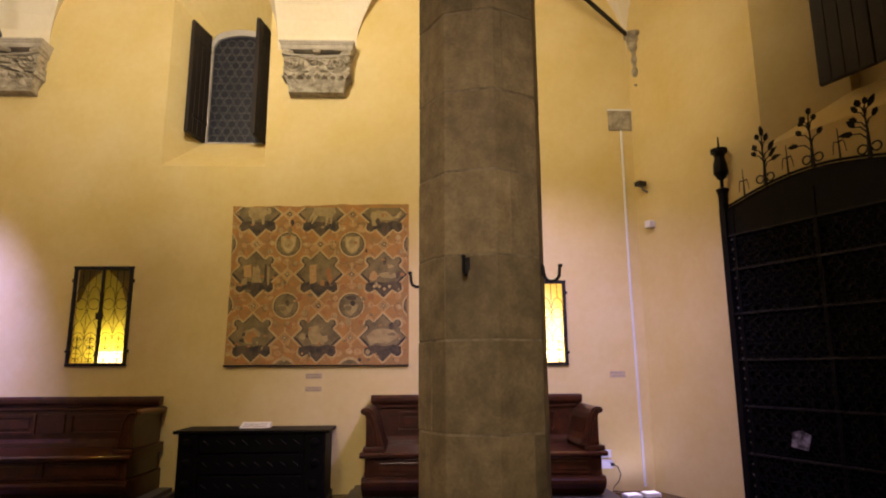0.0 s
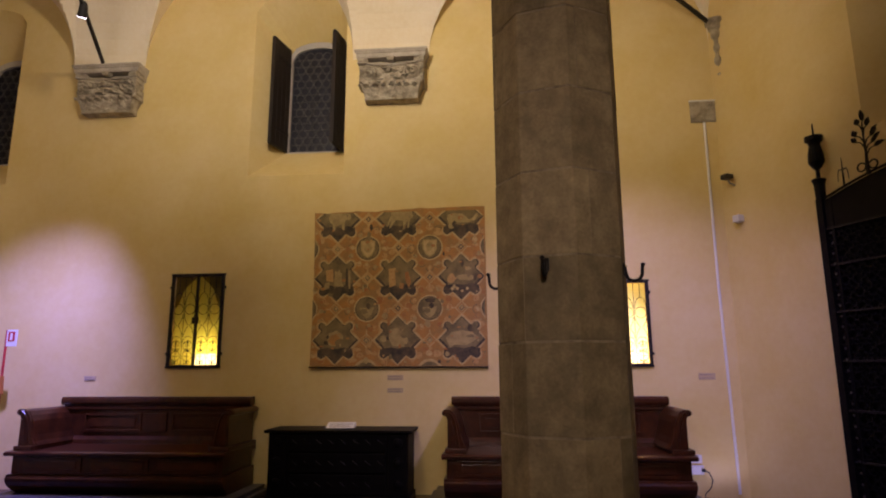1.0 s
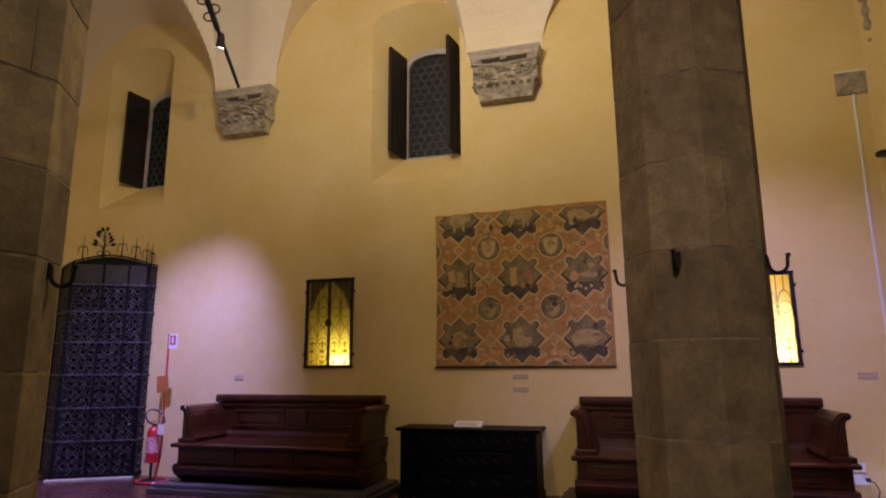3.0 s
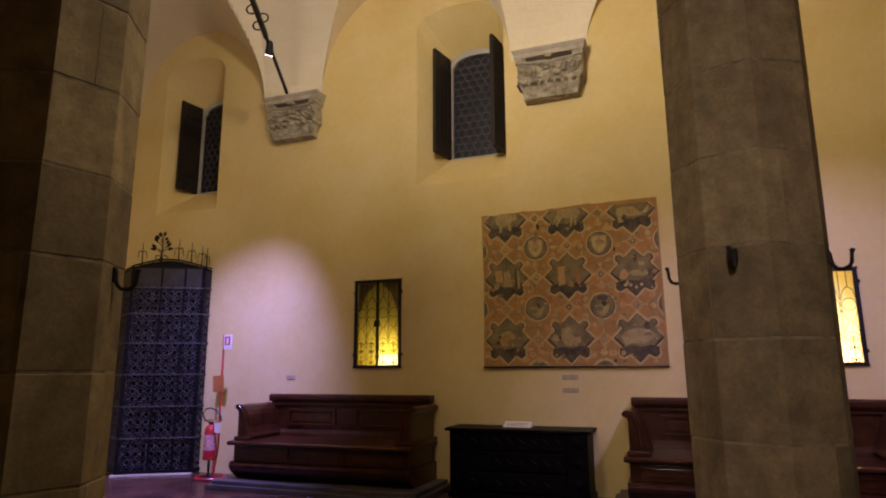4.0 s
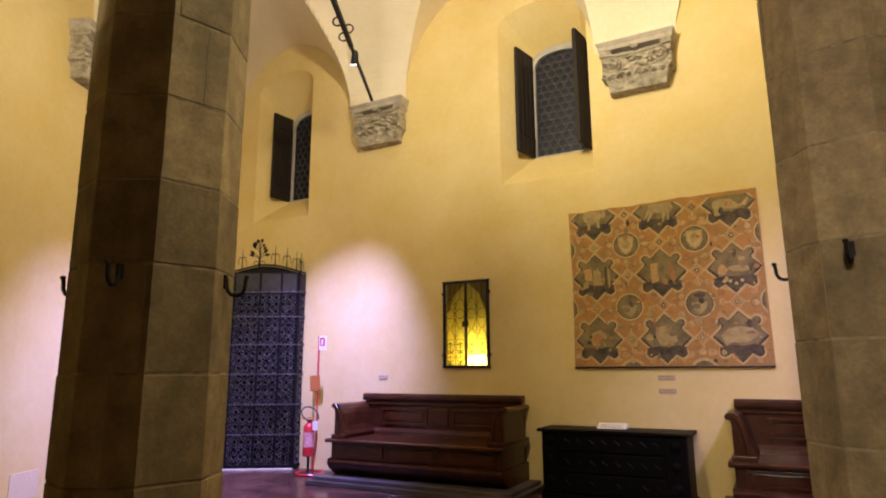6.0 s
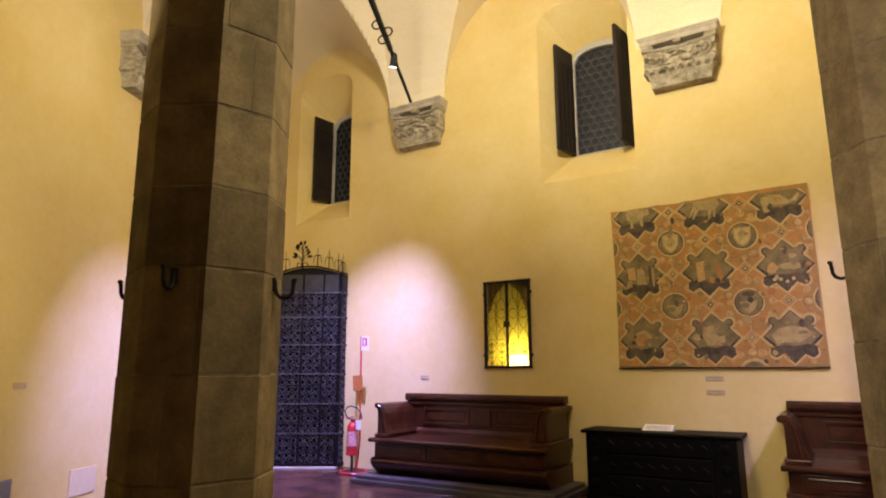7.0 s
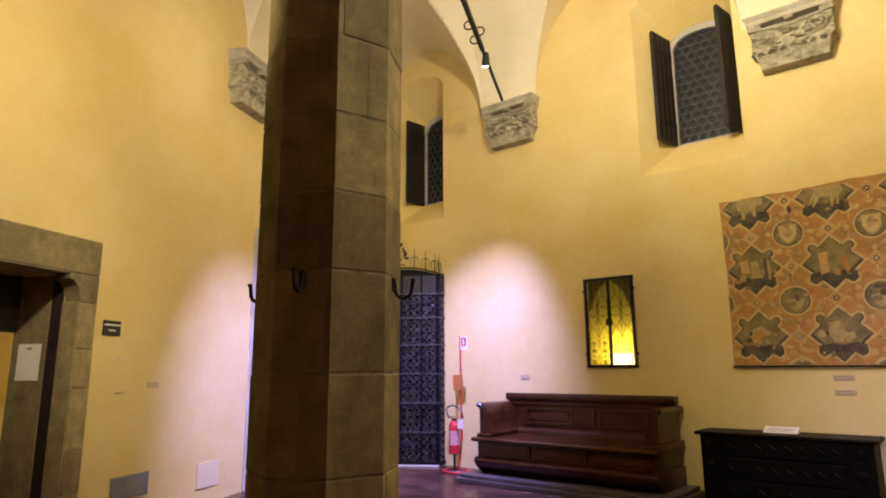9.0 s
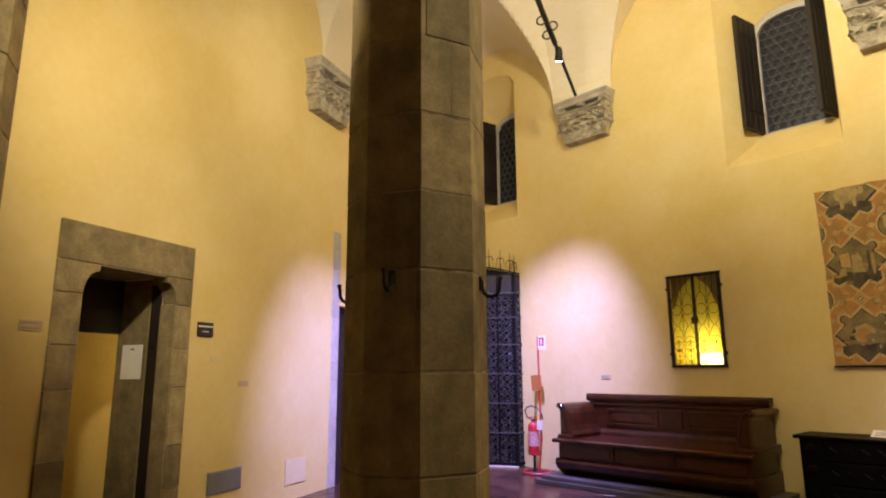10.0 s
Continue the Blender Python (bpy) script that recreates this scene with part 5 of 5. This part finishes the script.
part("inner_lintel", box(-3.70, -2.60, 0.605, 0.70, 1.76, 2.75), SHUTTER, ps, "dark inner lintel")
part("reveal_board", box(-2.73, -2.692, 0.272, 0.64, 0, 2.25, 0.003), STONE, ps, "grey inner jamb")
lf = thing("door_leaf", LEFT @ pose(-2.69, 0.155, 0), "dark wooden door edge folded back in the doorway", "door")
part("leaf", box(-0.03, -0.012, 0.0, 0.11, 0.01, 2.2, 0.003), SHUTTER, lf)
part("hinge", box(-0.036, -0.03, 0.02, 0.09, 1.6, 1.66, 0.001), IRONDULL, lf)
e = thing("notice_sheet", LEFT @ pose(-2.736, 0.31, 1.345), "white paper notice taped inside the doorway", "notice")
part("sheet", box(0, 0.004, 0, 0.25, 0, 0.31), PAPER, e)
part("heading_bar", box(-0.001, 0.0, 0.10, 0.15, 0.26, 0.28), INK, e)
lamp("passage_lamp", "POINT", LEFT @ Vector((-1.2, 1.1, 1.7)), (0, 0, 0), 11, (1.0, 0.80, 0.42), 0.1)

# ---- opening and stone jamb further along ----
jb = thing("door_2", LEFT, "pale stone jamb of an opening with a dark wooden door", "doorway", kind="structure")
PALE = material("pale_limestone", (0.55, 0.50, 0.47), (0.42, 0.38, 0.35), 3, 0.8, 0.2, 30, vary=0.1)
z = 0.0
for h in (0.30, 0.52, 0.46, 0.26, 0.55, 0.20, 0.44, 0.50):
    part("jamb_stone", box(-0.10 - rnd.uniform(0, 0.02), 0.05, -0.018, 0.2, z + 0.003, z + h - 0.003, 0.006), PALE, jb)
    z += h
# assumed door, put in where the opening reads dark
part("door_panel", box(0.05, 1.02, 0.10, 0.16, 0.0, 2.26, 0.005), SHUTTER, jb, "dark wooden door")

# stone half pier at the end of the wall
hp = thing("stone_half_pier", LEFT @ pose(-4.75, 0, 0), "grey sandstone half pier against the side wall", "pier")
z = 0.0
for k in range(11):
    part("stone_block", prism([(-0.43, 0.05), (-0.43, -0.03), (-0.2, -0.26), (0.2, -0.26), (0.43, -0.03), (0.43, 0.05)], z + 0.003, z + 0.497, "z", 0.006), STONE, hp)
    z += 0.5

# ---- small things on the walls ----
BLACKP = material("black_plastic", (0.015, 0.015, 0.016), (0.010, 0.010, 0.011), 8, 0.4, 0.01)
e = thing("wall_sign", LEFT @ pose(-2.414, -0.004, 1.74), "small black wall sign with a white strip", "sign")
part("plate", box(0, 0.20, -0.012, 0, 0, 0.135, 0.003), BLACKP, e)
part("white_strip", box(0.006, 0.194, -0.0145, -0.012, 0.088, 0.103), WHITEP, e)
part("text_bar", box(0.06, 0.14, -0.0145, -0.012, 0.040, 0.052), WHITEP, e)
GREY = material("grey_metal_flap", (0.30, 0.31, 0.33), (0.24, 0.25, 0.27), 6, 0.5, 0.03, 40, 0.4)
e = thing("wall_vent", LEFT @ pose(-2.157, -0.003, 0.265), "grey metal access flap low in the wall", "vent")
part("flap", box(0.012, 0.455, -0.016, 0, 0.010, 0.200, 0.004), GREY, e)
part("frame", box(0, 0.467, -0.010, 0, 0, 0.210, 0.002), GREY, e)
CREAM = material("painted_panel", (0.72, 0.60, 0.36), (0.68, 0.56, 0.32), 5, 0.8, 0.02)
e = thing("wall_hatch", LEFT @ pose(-0.966, -0.003, 0.17), "square hatch painted the colour of the wall", "hatch")
part("flap", box(0, 0.39, -0.010, 0, 0, 0.265, 0.003), CREAM, e)
LABELM = material("tan_label", (0.56, 0.43, 0.27), (0.50, 0.38, 0.23), 12, 0.7, 0.0)


def label_plate(m, w, h, rows, label):
    e = thing("wall_label", m, label, "label", "exhibit labels")
    part("plate", box(0, w, -0.006, 0, 0, h, 0.001), LABELM, e)
    for k in range(rows):
        part("text_bar", box(0.012, w - 0.02 - 0.02 * (k % 2), -0.0068, -0.006, h * (0.25 + 0.5 * k / max(1, rows - 1)) - 0.004, h * (0.25 + 0.5 * k / max(1, rows - 1)) + 0.004), INK, e)


label_plate(FRONT @ pose(-1.33, -0.001, 1.28), 0.19, 0.06, 2, "small tan label under the fresco panel")
label_plate(FRONT @ pose(-1.33, -0.001, 1.135), 0.19, 0.055, 2, "small tan label under the fresco panel")
label_plate(FRONT @ pose(-5.13, -0.001, 1.285), 0.15, 0.055, 2, "small tan label above the settle")
label_plate(FRONT @ pose(2.248, -0.001, 1.275), 0.185, 0.075, 2, "small tan label near the wall corner")
label_plate(LEFT @ pose(-4.08, -0.001, 1.70), 0.17, 0.075, 2, "small tan label beside the stone doorway")
for s, z, w, h in ((-2.20, 1.50, 0.15, 0.06), (-1.80, 1.26, 0.15, 0.055), (-2.21, 1.22, 0.14, 0.02)):
    e = thing("patch_plate", LEFT @ pose(s, -0.001, z), "small painted-over plate on the ochre wall", "plate")
    part("plate", box(0, w, -0.006, 0, 0, h, 0.002), LABELM if h == 0.055 else CREAM, e)

# pierced stone vent and conduit in the corner
e = thing("pierced_vent", FRONT @ pose(2.40, -0.002, 4.365), "square pierced stone vent high on the wall", "vent")
part("slab", box(0, 0.30, -0.02, 0, 0, 0.265, 0.004), CARVED, e)
for i in range(3):
    for j in range(4):
        part("knot", lathe([(0.034, 0), (0.03, 0.015), (0.015, 0.018), (0.006, 0.006)], 8), CARVED, e, "", pose(0.055 + 0.095 * i, -0.02, 0.04 + 0.062 * j, 90))
part("cap", box(-0.005, 0.305, -0.024, 0, 0.262, 0.285, 0.003), WHITEP, e)
e = thing("conduit", FRONT @ pose(2.557, -0.014, 0), "white cable conduit running down the wall", "conduit")
part("pipe", tube([(0, 0, 4.36), (-0.004, 0, 2.4), (0.03, 0, 0.05)], 0.016, 8), WHITEP, e)
e = thing("security_camera", RIGHT @ pose(0.20, -0.02, 3.56), "small dark camera on a bracket near the corner", "camera")
part("bracket", tube([(0, 0.03, -0.06), (0, -0.05, -0.04), (0, -0.07, 0.0)], 0.012, 8), GREY, e)
part("body", box(-0.05, 0.05, -0.14, -0.03, 0.0, 0.06, 0.012), BLACKP, e)
e = thing("wall_sensor", RIGHT @ pose(0.25, -0.02, 3.04), "small white sensor box on the wall", "sensor")
part("box", box(-0.045, 0.045, -0.07, 0.02, 0, 0.085, 0.012), WHITEP, e)
e = thing("wall_socket", FRONT @ pose(2.085, -0.003, 0.255), "two white wall sockets with a black plug", "socket")
part("upper_plate", box(0, 0.125, -0.014, 0, 0.115, 0.205, 0.004), WHITEP, e)
part("lower_plate", box(-0.005, 0.13, -0.045, 0, 0.0, 0.095, 0.005), WHITEP, e)
for k in range(2):
    part("switch", box(0.025 + 0.045 * k, 0.055 + 0.045 * k, -0.018, -0.014, 0.135, 0.185, 0.002), WHITEP, e)
part("plug", box(0.10, 0.14, -0.075, -0.045, 0.03, 0.065, 0.005), BLACKP, e)
e = thing("power_cable", FRONT @ pose(2.21, -0.06, 0), "black power cable hanging to the floor", "cable")
part("cord", tube([(0, 0, 0.30), (0.05, 0, 0.28), (0.085, 0, 0.20), (0.06, 0, 0.12), (0.0, 0, 0.06), (-0.02, -0.02, 0.02), (0.08, -0.05, 0.008)], 0.006, 6), BLACKP, e)
# white boxes taken as uplights; lens glow and lamps added to brighten the wall
for k, (x, y) in enumerate(((2.30, 7.02), (2.53, 7.10))):
    e = thing("floor_lamp_box", pose(x, y, 0, 0, 0, 10), "white box low in the wall corner, assumed an uplight", "uplight", "floor uplights")
    part("case", box(-0.09, 0.09, -0.07, 0.07, 0, 0.045, 0.006), WHITEP, e)
    part("lens", box(-0.075, 0.075, -0.055, 0.055, 0.045, 0.049), glowing("uplight_lens", (0.95, 0.9, 1.0), 0.7), e, "bright white lens")
    lamp("uplight_lamp", "SPOT", (x, y, 0.10), (x - 0.5, W, 1.3), 2.5, (0.62, 0.60, 1.0), 0.05, 150, 0.8)

# dark room assumed behind the gate, its shade put into near-black surfaces
VOID = material("chapel_shade", (0.018, 0.016, 0.016), (0.010, 0.009, 0.009), 2, 0.9, 0.05)
e = thing("wall_chapel", FRONT, "assumed chapel behind the iron gate, shade put into its colour", "wall", kind="structure")
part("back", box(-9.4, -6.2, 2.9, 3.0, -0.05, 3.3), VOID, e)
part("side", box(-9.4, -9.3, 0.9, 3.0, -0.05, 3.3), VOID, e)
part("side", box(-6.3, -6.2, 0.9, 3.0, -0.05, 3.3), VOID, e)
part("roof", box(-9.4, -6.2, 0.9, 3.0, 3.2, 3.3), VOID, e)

# ---- floor tiles ----
TL, TW = 0.30, 0.15
tb = box(-TL / 2 + 0.003, TL / 2 - 0.003, -TW / 2 + 0.003, TW / 2 - 0.003, -0.03, 0.0)
bmesh.ops.bevel(tb, geom=[ed for ed in tb.edges if all(v.co.z > -0.01 for v in ed.verts)], offset=0.003, segments=1, affect="EDGES")
tme = bpy.data.meshes.new("tile")
tb.to_mesh(tme)
tme.materials.append(TERRACOTTA)
tco = [tuple(v.co) for v in tb.verts]
tfa = [tuple(v.index for v in f.verts) for f in tb.faces]
tb.free()
rnd = random.Random(9)
count, rest = 0, ([], [])
spots = [(i * TL + (j % 2) * TL / 2, j * TW) for i in range(-45, 45) for j in range(-85, 70)]
for a, bb in spots:
    p = Vector((-4.0, 4.0)) + U * a + V * bb
    hall = (p - LEFT.translation.xy).dot(U) > -0.3 and (p - RIGHT.translation.xy).dot(U) < 0.3 and (p - Vector((1.0, -6.0))).dot(V) > -0.1
    if not (-8.7 < p.x < 4.6 and -3.0 < p.y < 7.9) and not (hall and p.y < 7.9):
        continue
    near = -7.4 < p.x < -4.6 and 5.3 < p.y < 7.6
    m = pose(p.x, p.y, rnd.uniform(-0.0015, 0.0005), rnd.uniform(-0.25, 0.25), rnd.uniform(-0.25, 0.25), A)
    if near and count < 290:
        o = new("tile", tme)
        o.parent = fl
        o.matrix_basis = m
        count += 1
    else:
        k = len(rest[0])
        rest[0].extend(tuple(m @ Vector(c)) for c in tco)
        rest[1].extend(tuple(k + q for q in f) for f in tfa)
rt = net("tile_field", rest, TERRACOTTA, fl)
tagged(rt, kind="stuff")
